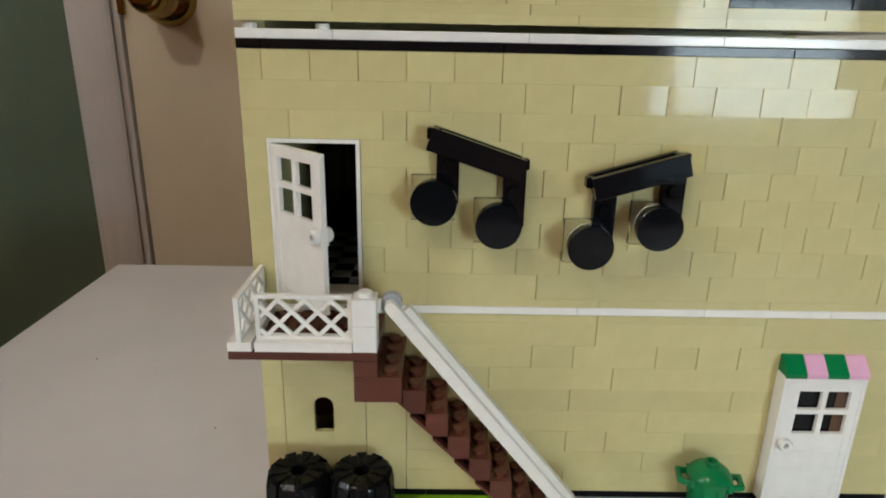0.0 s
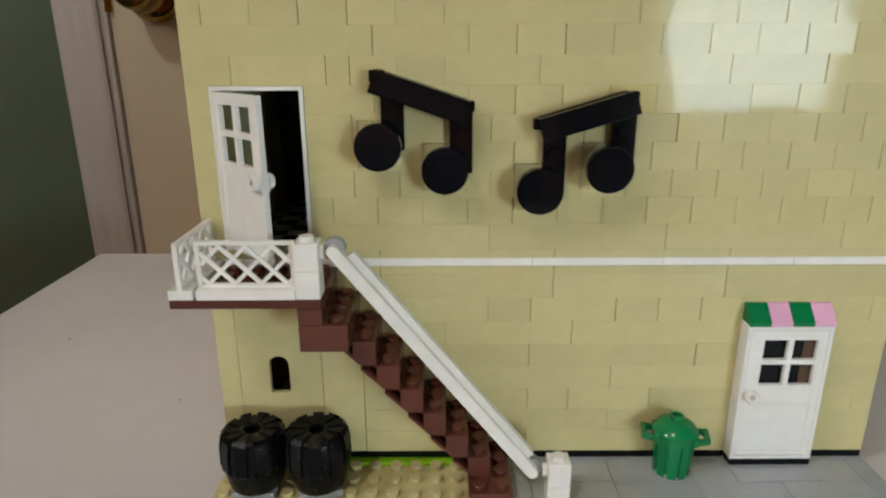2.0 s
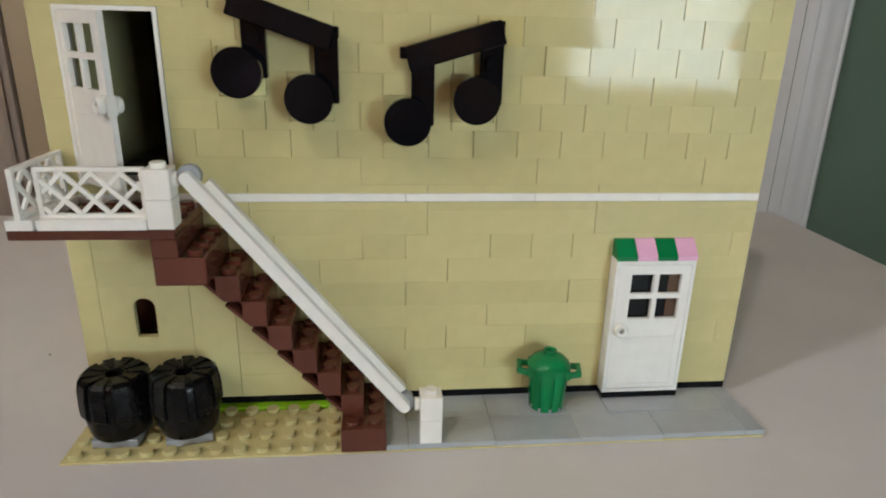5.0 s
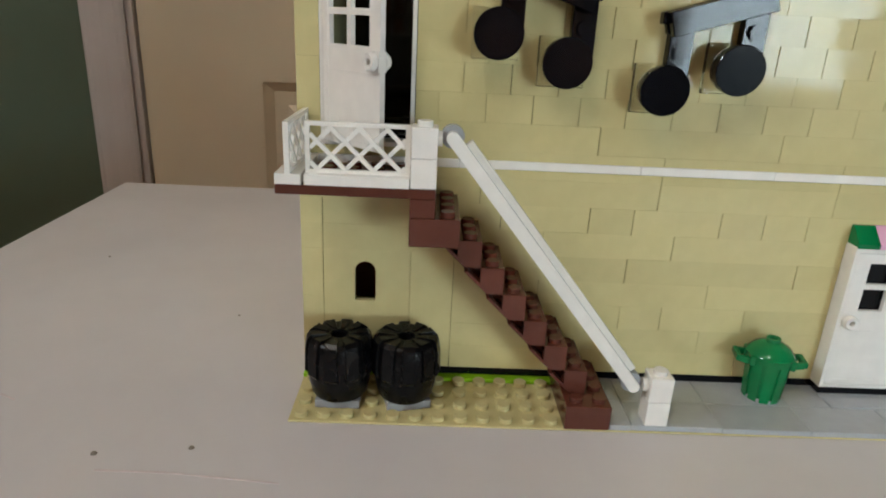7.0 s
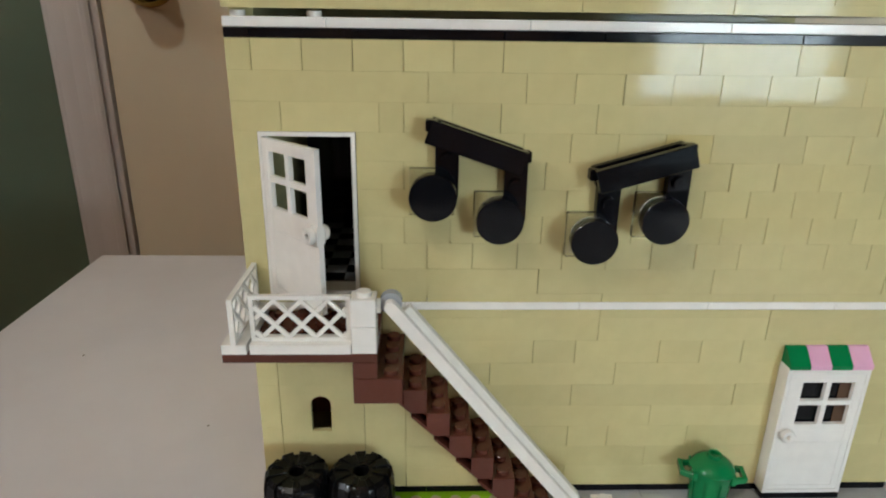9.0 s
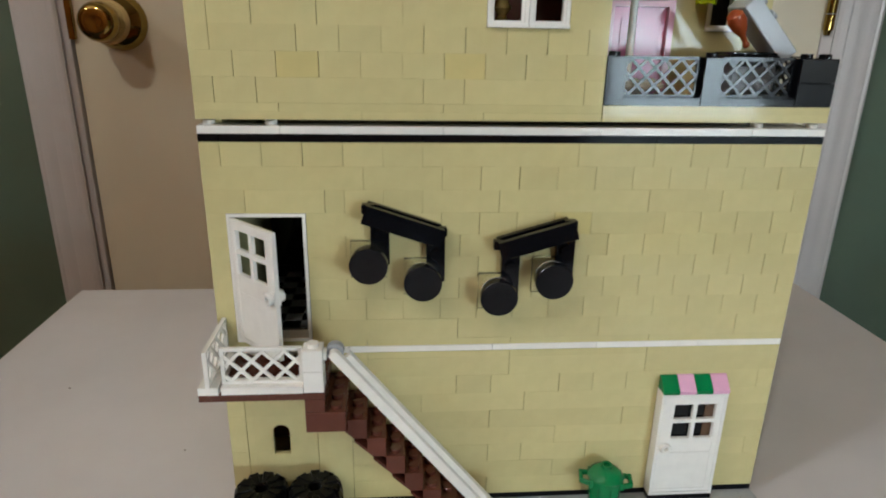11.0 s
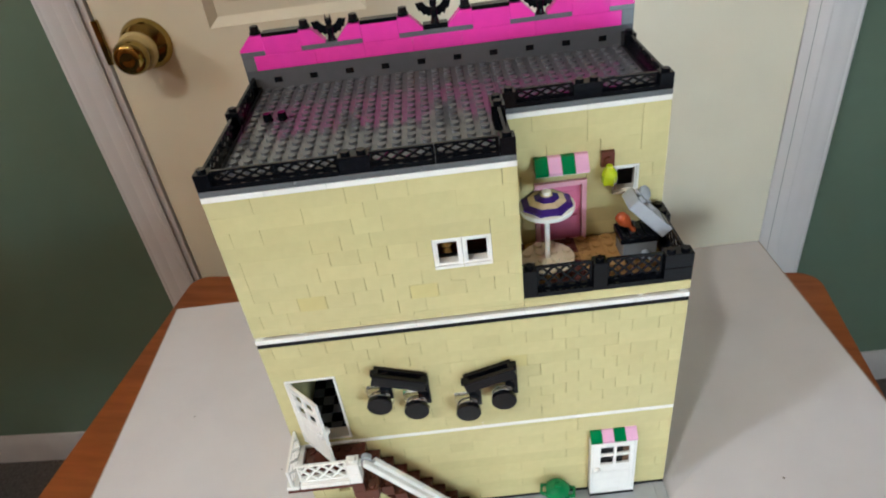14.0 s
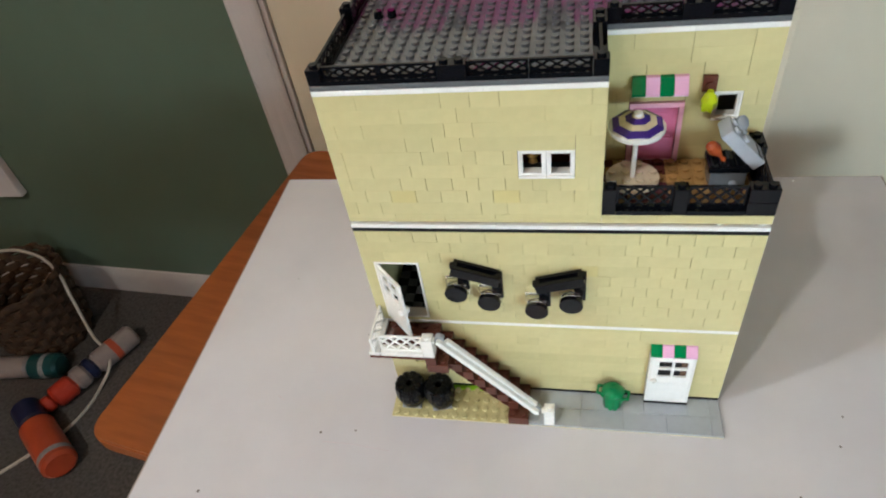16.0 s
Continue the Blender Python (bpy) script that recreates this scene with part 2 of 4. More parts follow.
setting("floor", bm, CARPET, "grey-brown cut pile carpet floor", "floor")
bm = bmesh.new()
cube(bm, RX0 - 0.12, BAY + 0.12, REAR - 0.12, FRONT - 0.12, TOP, TOP + 0.08)
cube(bm, RX0 - 0.12, RX1 + 0.12, FRONT - 0.12, WALL + 0.15, TOP, TOP + 0.08)
setting("ceiling", bm, PLASTER, "unseen plaster ceiling, tinted for warm bounce light", "ceiling")
bm = bmesh.new()
prism(bm, [(RX0, WALL + BACK(RX0)), (HX, WALL), (DX0 - 0.012, WALL), (DX0 - 0.012, WALL + 0.12), (RX0, WALL + 0.12)], 0, TOP, "z")
cube(bm, DX1 + 0.012, RX1, WALL, WALL + 0.12, 0, TOP)
cube(bm, DX0 - 0.012, DX1 + 0.012, WALL, WALL + 0.12, DTOP + 0.012, TOP)
setting("wall_north", bm, GREENWALL, "sage green painted wall around the panelled door", "wall")
bm = bmesh.new()
cube(bm, RX0 - 0.12, RX0, REAR - 0.12, WEST[0], 0, TOP)
cube(bm, RX0 - 0.12, RX0, WEST[1], WALL + 0.12, 0, TOP)
cube(bm, RX0 - 0.12, RX0, WEST[0], WEST[1], 0, WEST[2])
cube(bm, RX0 - 0.12, RX0, WEST[0], WEST[1], WEST[3], TOP)
setting("wall_west", bm, BOUNCEWALL, "unseen side wall with a window, coloured for warm bounce light", "wall")
bm = bmesh.new()
cube(bm, RX1, RX1 + 0.12, FRONT - 0.12, WALL + 0.12, 0, TOP)
setting("wall_east", bm, BOUNCEWALL, "unseen side wall, coloured for warm bounce light", "wall")
bm = bmesh.new()
cube(bm, BAY, WIN[0], FRONT - 0.12, FRONT, 0, TOP)
cube(bm, WIN[1], RX1, FRONT - 0.12, FRONT, 0, TOP)
cube(bm, WIN[0], WIN[1], FRONT - 0.12, FRONT, 0, WIN[2])
cube(bm, WIN[0], WIN[1], FRONT - 0.12, FRONT, WIN[3], TOP)
cube(bm, BAY, BAY + 0.12, REAR, FRONT - 0.121, 0, TOP)
cube(bm, RX0, BAY + 0.12, REAR - 0.12, REAR - 0.001, 0, TOP)
setting("wall_south", bm, BOUNCEWALL, "unseen wall with a low window, coloured for warm bounce light", "wall")
# Unseen block, added to keep west window light off the lower left door.
bm = bmesh.new()
cube(bm, RX0 + 0.001, -1.22, -0.54, -0.36, 0, 1.50)
setting("wall_partition", bm, BOUNCEWALL, "added half-high blocker, unseen, shading the door from the side window", "wall")



def room_window(name, loc, hw, hh, turn, label):
    ob = empty(name, loc, label, "window", kind="structure", turn=turn)
    bm = bmesh.new()
    for x0, x1, z0, z1 in ((-hw, -hw + 0.035, 0, hh), (hw - 0.035, hw, 0, hh), (-hw + 0.035, hw - 0.035, 0, 0.035), (-hw + 0.035, hw - 0.035, hh - 0.035, hh)):
        cube(bm, x0, x1, -0.075, -0.03, z0, z1)
    part("window_frame", bm, TRIMPAINT, ob)
    part("pane", block(-hw + 0.035, hw - 0.035, -0.055, -0.051, 0.035, hh - 0.035, 0), GLASS, ob).visible_shadow = False
    part("window_sill", block(-hw - 0.03, hw + 0.03, 0.001, 0.045, -0.03, -0.004, 0.002), TRIMPAINT, ob)


room_window("window_1", ((WIN[0] + WIN[1]) / 2, FRONT, WIN[2]), (WIN[1] - WIN[0]) / 2, WIN[3] - WIN[2], 0, "low white-framed daylight window")
room_window("window_2", (RX0, (WEST[0] + WEST[1]) / 2, WEST[2]), (WEST[1] - WEST[0]) / 2, WEST[3] - WEST[2], -90, "white-framed high daylight window in the side wall")

# casing round the door: a stepped moulding on both sides and over the top
prof = ((0, 0), (0, 0.003), (0.004, 0.006), (0.010, 0.0078), (0.013, 0.0074), (0.021, 0.0095), (0.028, 0.0108), (0.032, 0.0103), (0.040, 0.0122), (0.048, 0.0136), (0.052, 0.0130), (0.056, 0.0145), (0.060, 0.0125), (0.060, 0))
for side, x, w in ((-1, DX0 - 0.010, 0.76), (1, DX1 + 0.016, 0.82)):
    bm = bmesh.new()
    prism(bm, [(x + side * u * w, WALL - v * 0.75) for u, v in prof], 0, DTOP + 0.008, "z")
    setting("door_casing", bm, TRIMPAINT, "white painted moulded door casing", "trim", 20)
bm = bmesh.new()
prism(bm, [(WALL - v, DTOP + 0.008 + u) for u, v in prof], DX0 - 0.056, DX1 + 0.066, "x")
setting("door_casing", bm, TRIMPAINT, "white painted moulded door head casing", "trim", 20)
foot = [(0, 0), (-0.013, 0), (-0.013, 0.045), (-0.009, 0.057), (-0.004, 0.064), (0, 0.066)]
for x0, x1 in ((RX0, DX0 - 0.057), (DX1 + 0.067, RX1)):
    bm = prism(bmesh.new(), [(WALL + v, h) for v, h in foot], x0, x1, "x")
    for v in bm.verts:
        v.co.y += BACK(v.co.x)
    setting("baseboard", bm, BASEPAINT, "white painted baseboard along the green wall", "baseboard", 20)

# jambs between the casing and the door
for x0, x1 in ((DX0 - 0.0118, DX0 - 0.0022),):
    setting("door_jamb", block(x0, x1, WALL + 0.0028, WALL + 0.11, 0, DTOP + 0.008, 0.0008), TRIMPAINT, "white painted door jamb", "trim")
ramp = prism(bmesh.new(), [(DX1 + 0.0012, DOORFACE - 0.0012), (DX1 + 0.0170, WALL - 0.0026), (DX1 + 0.0170, WALL + 0.010), (DX1 + 0.0012, WALL + 0.010)], 0, DTOP + 0.008, "z")
setting("door_jamb", ramp, TRIMPAINT, "white painted door jamb edge", "trim", 20)

# six-panel door
door = empty("door_1", (0, DOORFACE, 0), "closed cream-painted six-panel door", "door", kind="structure")
bm = bmesh.new()
cube(bm, DX0, DX1, 0.009, 0.035, 0.008, DTOP)
cols = ((-0.1535, 0.046), (0.180, 0.422))
rws = ((0.10, 0.610), (0.783, 1.40), (1.52, 1.88))
xs = (DX0, cols[0][0], cols[0][1], cols[1][0], cols[1][1], DX1)
for i in (0, 2, 4):
    cube(bm, xs[i], xs[i + 1], 0, 0.009, 0.008, DTOP)
zs = (0.008, rws[0][0], rws[0][1], rws[1][0], rws[1][1], rws[2][0], rws[2][1], DTOP)
for c0, c1 in cols:
    for i in (0, 2, 4, 6):
        cube(bm, c0, c1, 0, 0.009, zs[i], zs[i + 1])
    for r0, r1 in rws:
        # sticking slopes round each panel
        for a, b in (((c0, r0), (c1, r0)), ((c1, r0), (c1, r1)), ((c1, r1), (c0, r1)), ((c0, r1), (c0, r0))):
            cx, cz = (c0 + c1) / 2, (r0 + r1) / 2
            q = []
            for (px, pz), d, y in ((a, 0, 0.0005), (b, 0, 0.0005), (b, 0.011, 0.0088), (a, 0.011, 0.0088)):
                q.append(bm.verts.new((px + (d if px < cx else -d), y, pz + (d if pz < cz else -d))))
            bm.faces.new(q)
        d = 0.040
        f = [bm.verts.new((x, y, z)) for y, e in ((0.0088, 0.027), (0.0025, d)) for x, z in
             ((c0 + e, r0 + e), (c1 - e, r0 + e), (c1 - e, r1 - e), (c0 + e, r1 - e))]
        bm.faces.new((f[4], f[5], f[6], f[7]))
        for i in range(4):
            j = (i + 1) % 4
            bm.faces.new((f[i], f[j], f[4 + j], f[4 + i]))
bmesh.ops.recalc_face_normals(bm, faces=bm.faces[:])
part("leaf", bm, DOORPAINT, door, smooth=12)
toward = Matrix.Rotation(radians(90), 4, "X")  # turns +z to face the room


def turned(profile, x, z, n=40):
    b = lathe(bmesh.new(), profile, n)
    bmesh.ops.transform(b, matrix=Matrix.Translation((x, 0, z)) @ toward, verts=b.verts[:])
    return b


KX, KZ = -0.238, 0.775
knob = part("door_knob", turned([(0, 0.0660), (0.006, 0.0668), (0.011, 0.0672), (0.0155, 0.0662), (0.0192, 0.0625), (0.0212, 0.0560), (0.0208, 0.0500), (0.0175, 0.0435), (0.013, 0.0400), (0.013, 0.0385), (0, 0.0385)], KX, KZ),
            BRASS, door, "polished brass round door knob")
part("rose", turned([(0, 0.027), (0.016, 0.027), (0.017, 0.021), (0.020, 0.0175), (0.026, 0.013), (0.031, 0.006), (0.032, 0.002), (0.032, 0)], KX, KZ), BRASS, knob)
part("collar", turned([(0.0, 0.0272), (0.019, 0.0272), (0.0235, 0.0295), (0.0242, 0.0335), (0.0215, 0.0375), (0.016, 0.0388), (0.0, 0.0388)], KX, KZ), IVORY, knob, "ivory enamel ring behind the knob")
part("dead_bolt", turned([(0, 0.020), (0.013, 0.020), (0.017, 0.016), (0.022, 0.012), (0.028, 0.008), (0.029, 0)], KX - 0.006, KZ + 0.128), BRASS, door, "round brass dead bolt plate")
part("latch_plate", block(DX0 - 0.0035, DX0 + 0.004, -0.006, 0.004, KZ - 0.020, KZ + 0.036, 0.0008), BRASS, door, "brass latch plate on the door edge")
bm = bmesh.new()
for i in range(5):
    cylinder(bm, DX1 + 0.004, -0.006, KZ + 0.005 + i * 0.0195, KZ + 0.0235 + i * 0.0195, 0.0062, n=16)
cylinder(bm, DX1 + 0.004, -0.006, KZ - 0.001, KZ + 0.005, 0.0035, 0.005, n=16)
part("hinge", bm, BRASS, door, "brass butt hinge knuckle")

# ceiling lamp
fixture = empty("ceiling_lamp", (*CEIL, TOP), "round frosted ceiling lamp with a warm bulb", "lamp")
part("base", cylinder(bmesh.new(), 0, 0, -0.03, -0.001, 0.075, n=32), TRIMPAINT, fixture)
bulb = material("lamp_glass", (0.9, 0.85, 0.75), 0.4)
bulb.node_tree.nodes["Principled BSDF"].inputs["Emission Color"].default_value = (1, 0.82, 0.6, 1)
bulb.node_tree.nodes["Principled BSDF"].inputs["Emission Strength"].default_value = 3.0
part("rim", lathe(bmesh.new(), [(0.075, -0.03), (0.10, -0.035), (0.10, -0.045), (0.085, -0.05), (0.06, -0.05), (0.06, -0.03), (0.075, -0.03)]), bulb, fixture)

# small wooden table, turned a little against the wall, and the white board on it
table = empty("coffee_table", (0.104, 0.152, 0), "low orange-stained wooden table with rounded corners", "table", turn=-10.3)
W2, D2, R = 0.420, 0.256, 0.026
TT = T - 0.092  # tabletop
YB, YT, PT = 1.15, 1.45, 2.15  # base plate underside and top, pavement top, in plates
BT = T + YB * P - 0.0001  # top of the board


def rounded(hx, hy, r, n=6):
    out = []
    for cx, cy, a0 in ((hx - r, hy - r, 0), (-hx + r, hy - r, 90), (-hx + r, -hy + r, 180), (hx - r, -hy + r, 270)):
        for i in range(n + 1):
            a = radians(a0 + 90 * i / n)
            out.append((cx + r * math.cos(a), cy + r * math.sin(a)))
    return out


bm = prism(bmesh.new(), rounded(W2, D2, R), TT - 0.020, TT, "z")
bmesh.ops.bevel(bm, geom=[e for e in bm.edges if abs(e.verts[0].co.z - e.verts[1].co.z) < 1e-6], offset=0.002, segments=2, affect="EDGES")
part("tabletop", bm, WOOD, table)
for sx in (-1, 1):
    for sy in (-1, 1):
        part("leg", cylinder(bmesh.new(), sx * (W2 - 0.05), sy * (D2 - 0.05), 0, TT - 0.0205, 0.016, 0.024, 18), WOOD, table)
    part("apron", block(-W2 + 0.06, W2 - 0.06, sx * (D2 - 0.045) - 0.009, sx * (D2 - 0.045) + 0.009, TT - 0.085, TT - 0.0205, 0.001), WOOD, table)
board = part("display_board", block(-0.197, 0.452, -0.34, 0.281, T - 0.005, BT, 0.0006), BOARD)
tagged(board, "off-white smooth board with taupe edging, raised on the wooden table", "board")
part("riser", block(-0.15, 0.40, -0.09, 0.262, TT + 0.0001, T - 0.0051, 0.001), EDGING, board, "taupe riser under the board")
for x0, x1, y0, y1 in ((-0.1998, -0.1972, -0.34, 0.2838), (0.4522, 0.4548, -0.34, 0.2838), (-0.1971, 0.4521, 0.2812, 0.2838)):
    part("edging", block(x0, x1, y0, y1, T - 0.0085, BT - 0.0016, 0.0008), EDGING, board, "taupe edge strip")

# long faint scratches in the board
SCRATCH = material("scratch_in_board", (0.68, 0.60, 0.60), 0.6, noise_amount=0.15, noise_scale=400)
for x0, y0, x1, y1, w in ((-0.0525, -0.0590, -0.0300, -0.0592, 0.0007), (-0.030, -0.0592, 0.004, -0.0625, 0.0004), (0.2950, -0.083, 0.2985, -0.0865, 0.0006), (-0.105, -0.020, -0.098, -0.0235, 0.0006)):
    bm = bmesh.new()
    a, b = Vector((x0, y0, BT + 0.00012)), Vector((x1, y1, BT + 0.00012))
    bar(bm, a, b, w, 0.0002, (0, 0, 1))
    part("scratch", bm, SCRATCH, board)

# specks and scratches on the board
SPECK = material("dark_speck", (0.20, 0.17, 0.14), 0.4)
for x, y, r in ((-0.0275, -0.047, 0.0010), (-0.0565, -0.0512, 0.0011), (-0.132, 0.118, 0.0007), (0.300, -0.072, 0.0009), (0.318, -0.105, 0.0008), (-0.113, -0.148, 0.0012), (-0.04, 0.05, 0.0006), (0.343, -0.006, 0.0009), (0.335, -0.031, 0.0010), (-0.141, -0.109, 0.0013)):
    b = lathe(bmesh.new(), [(0, r * 0.7), (r * 0.6, r * 0.55), (r, 0.0)], 10)
    tagged(part("crumb", b, SPECK, loc=(x, y, BT)), "tiny dark crumb on the white board", "crumb", "crumbs on the board")

panel = block(-0.33, 0.0, -0.018, 0.0, 0, 0.62, 0.002)
tagged(part("wall_board", panel, TRIMPAINT, loc=(-0.972, WALL + BACK(-0.972) - 0.001, 0.284)), "white painted board fixed on the green wall", "trim", kind="structure")

# ---- the toy building ----
building = empty("toy_building", (0, 0, T), "tan toy-brick town building three storeys high, seen from the back", "toy building")
L3 = 59.75          # underside of the upper storey, in plates
W3 = L3 + 2 + 27    # top of its brick rows
ROOF = W3 + 2       # roof plate
DEPTH = 18
brick_cache = {}


def brick(n, h, mat, parent, x, y, z, along="x", name="brick"):
    key = (n, h, mat.name)
    if key not in brick_cache:
        g, v = 0.00011, 0.000012
        bm = block(-n * S / 2 + g, n * S / 2 - g, -S / 2, S / 2, -h * P / 2 + v, h * P / 2 - v, 0)
        upright = [e for e in bm.edges if abs(e.verts[0].co.z - e.verts[1].co.z) > 0.001]
        bmesh.ops.bevel(bm, geom=upright, offset=0.00007, segments=1, affect="EDGES")
        brick_cache[key] = mesh_of("brick", bm, mat, 0)
    ob = new(name, brick_cache[key])
    ob.parent = parent
    if along == "x":
        ob.location = ((x + n / 2) * S, (y + 0.5) * S + rnd.gauss(0, 0.00001), (z + h / 2) * P)
    else:
        ob.location = ((x + 0.5) * S, (y + n / 2) * S, (z + h / 2) * P)
    ob.rotation_euler = (rnd.gauss(0, 0.0018), 0, rnd.gauss(0, 0.0072) / max(1, n / 2) + (0 if along == "x" else radians(90)))
    return ob


def course(parent, text, x, y, z, h=3, mat=TAN, name="brick"):
    """One row of bricks from a text of lengths; a length in brackets is an opening, one with y a yellowed brick."""
    for word in text.split():
        if word[0] == "(":
            x += int(word[1:-1])
        else:
            n = int(word.strip("y"))
            brick(n, h, YELLOWTAN if word[-1] == "y" else mat, parent, x, y, z, name=name)
            x += n


def core(name, rects, y, label=""):
    """The hidden middle of a wall, which closes the joints."""
    bm = bmesh.new()
    for x0, x1, z0, z1 in rects:
        cube(bm, x0 * S + 0.0003, x1 * S - 0.0003, (y + 0.3) * S, (y + 0.9) * S, z0 * P + 0.0003, z1 * P - 0.0003)
    return part(name, bm, TAN, building, label, smooth=0)


# base
base = part("base_plate", sblock(0, 32, -3.95, DEPTH, YB, YT), TAN, building, "tan base plate with studs at the back yard")
bm = studs(bmesh.new(), [(i, j) for i in range(12) for j in range(-4, -0) if not (j in (-3, -2) and i in (1, 2, 4, 5)) ], YT * P, 14)
tagged(part("base_studs", bm, TAN, building, "round tan studs of the yard"), kind="stuff")
part("lime_plate", sblock(0, 14, -0.42, 1, YT, 2), LIME, building, "lime green plate under the wall")
for x0, x1, y0, y1 in ((14, 15, -4, -2), (14, 15, -2, 0), (15, 19, -4, -2), (15, 19, -2, 0), (19, 23, -4, -2), (19, 23, -2, 0), (23, 27, -4, -2), (23, 25, -2, 0), (25, 29, -2, 0), (27, 31, -4, -2), (29, 31, -2, 0), (31, 32, -4, -2), (31, 32, -2, 0)):
    t = part("tile", sblock(x0, x1, max(y0, -3.96), y1, YT, PT, 0.0002, 0.00005), PAVEGREY, base, "smooth grey pavement tile" if x0 == 14 and y0 == -4 else "")
    t.rotation_euler = (rnd.gauss(0, 0.0012), rnd.gauss(0, 0.0012), 0)
part("under_plate", sblock(14, 32, 0, DEPTH, YT, 2), GREY, building)
for x0, x1 in ((0, 8), (8, 16), (16, 24), (24, 25), (29, 32)):
    part("black_plate", sblock(x0, x1, 0, 1, 2, 3), BLACK, building)

# ground storey: rows of 3 plates from 3 to 27, one plate row, then the white band
ground = core("ground_wall", [(0, 1, 3, 28), (4.6, 7, 3, 18), (1, 4.6, 3, 9.5), (1, 7, 18, 28), (7, 25, 3, 28), (25, 29, 21, 28), (29, 32, 3, 28)], 0, "tan brick wall of the ground storey")
for z, row in zip(range(3, 27, 3), (
        "(7) 8 6 4 (4) 3", "(7) 4 8 6 (4) 3", "(7) 8 2 4 4 (4) 2 1", "(7) 4 8 6 (4) 3", "(7) 8 8 2 (4) 3",
        "1 6 4 6 8 (4) 3", "1 8 4 2 4 2 2 8 1", "8 8 8 8")):
    course(ground, row, 0, 0, z)
course(ground, "8 8 8 8", 0, 0, 27, 1, name="plate")
for z, h in ((3, 9), (12, 6)):
    course(ground, "1", 0, 0, z, h, name="panel")
# tall panels, one of them with an arched opening
panel = bmesh.new()
px0, px1, pz0, pz1 = 1 * S + 0.00008, 5 * S - 0.00008, 3 * P, 18 * P
ox0, ox1, oz0, oz1 = 2.45 * S, 3.41 * S, 11.5 * P, 16.5 * P
cx, r = (ox0 + ox1) / 2, (ox1 - ox0) / 2
arc = [(r * math.cos(a), oz1 - r + r * math.sin(a)) for a in [math.pi / 2 * i / 8 for i in range(9)]]
for side, edge in ((-1, px0), (1, px1)):
    out = [(edge, pz0), (cx, pz0), (cx, oz0), (cx + side * r, oz0)] + [(cx + side * u, v) for u, v in arc] + [(cx, pz1), (edge, pz1)]
    prism(panel, out[:-3] + out[-3:], 0, S * 0.3)
bmesh.ops.remove_doubles(panel, verts=panel.verts[:], dist=1e-6)
part("arch_panel", panel, TAN, ground, "tall tan panel with an arched opening", smooth=0)
course(ground, "(5) 2", 0, 0, 3, 15, name="panel")
part("arch_lining", sblock(1.2, 5, 3.6, 3.9, 8, 19), BROWN, building, "dark brown inner wall behind the arch")
for x0, x1 in ((0, 7), (7, 15), (15, 21), (21, 27), (27, 32)):
    part("white_band", sblock(x0, x1, -0.02, 1, 28, 29, 0.00025), WHITE, building)

# middle storey
middle = core("middle_wall", [(0, 1, 29, 57), (1, 5, 48, 57), (5, 32, 29, 57), (1, 5, 29, 30)], 0, "tan brick wall of the middle storey")
course(middle, "8 8 8 8", 0, 0, 29, 1, name="plate")
for z, row in zip(range(30, 57, 3), (
        "1 (4) 8 8 8 3", "1 (4) 1 2 2 2 2 2 2 2 2 2 2 2 2 2", "1 (4) 2 2 2 2 2 2 2 2 2 2 2 2 2 1", "1 (4) 3 2 2 2 2 2 2 2 2 2 2 2 2",
        "1 (4) 2 2 2 2 4 4 2 2 2 2 2 1", "1 (4) 3 4 2 2 2 2y 4 2 2 2 2", "2 4 1 2 2 4 8 4 4 1", "8 4 2 2 2 2 2 2 2 2 2 2", "1 2 2 2 2 2 8 4 2 2 2 2 1")):
    course(middle, row, 0, 0, z)
for x0, x1 in ((0, 1), (1, 11), (11, 15), (15, 23), (23, 32)):
    part("black_band", sblock(x0, x1, -0.02, 1, 57, 58, 0.00025), BLACK, building)
for x0, x1 in ((0, 4), (4, 12), (12, 20), (20, 28), (28, 32)):
    part("white_band", sblock(x0, x1, -0.06, 1, 58, 59, 0.00025), WHITE, building)
for i in (0, 3, 28, 31):
    part("band_stud", studs(bmesh.new(), [(i, 0)], 59 * P, 18), WHITE, building)
part("storey_deck", sblock(0.4, 31.6, 1, DEPTH, 57.5, 59), DGREY, building, "dark plate between the storeys")

# upper storey
upper = core("upper_wall", [(0, 14, L3, W3), (14, 18, L3, L3 + 11), (14, 18, L3 + 17, W3), (18, 20, L3, W3), (20, 32, L3, L3 + 2)], 0, "tan brick wall of the upper storey")
course(upper, "8 6 6 12", 0, 0, L3, 1, name="plate")
course(upper, "4 8 8 4 8", 0, 0, L3 + 1, 1, name="plate")
for i, row in enumerate((
        "1 2 8 2 6 1", "2 2 2y 2 2 2 2y 2 2 2", "1 4 2 2 2 2 2 2 2 1", "1 2 3 4 4 (4) 2", "1 6 2 2 2 1 (4) 2", "6 2 2 8 2", "1 2 6 2 8 1", "6 4 6 4", "3 6 2 2 6 1")):
    course(upper, row, 0, 0, L3 + 2 + 3 * i)
terrace = core("terrace_wall", [(20, 22, L3, W3), (26, 28, L3, W3), (30, 32, L3, W3), (22, 26, 76, W3), (28, 30, L3, L3 + 11), (28, 30, L3 + 17, W3)], 7, "tan brick wall behind the roof terrace")
for i, row in enumerate(("2 (4) 6", "1 1 (4) 4 2", "2 (4) 6", "2 (4) 2 (2) 2", "1 1 (4) 2 (2) 1 1", "6 2 4", "3 4 3 2", "6 4 2", "2 4 4 2")):
    course(terrace, row, 20, 7, L3 + 2 + 3 * i)
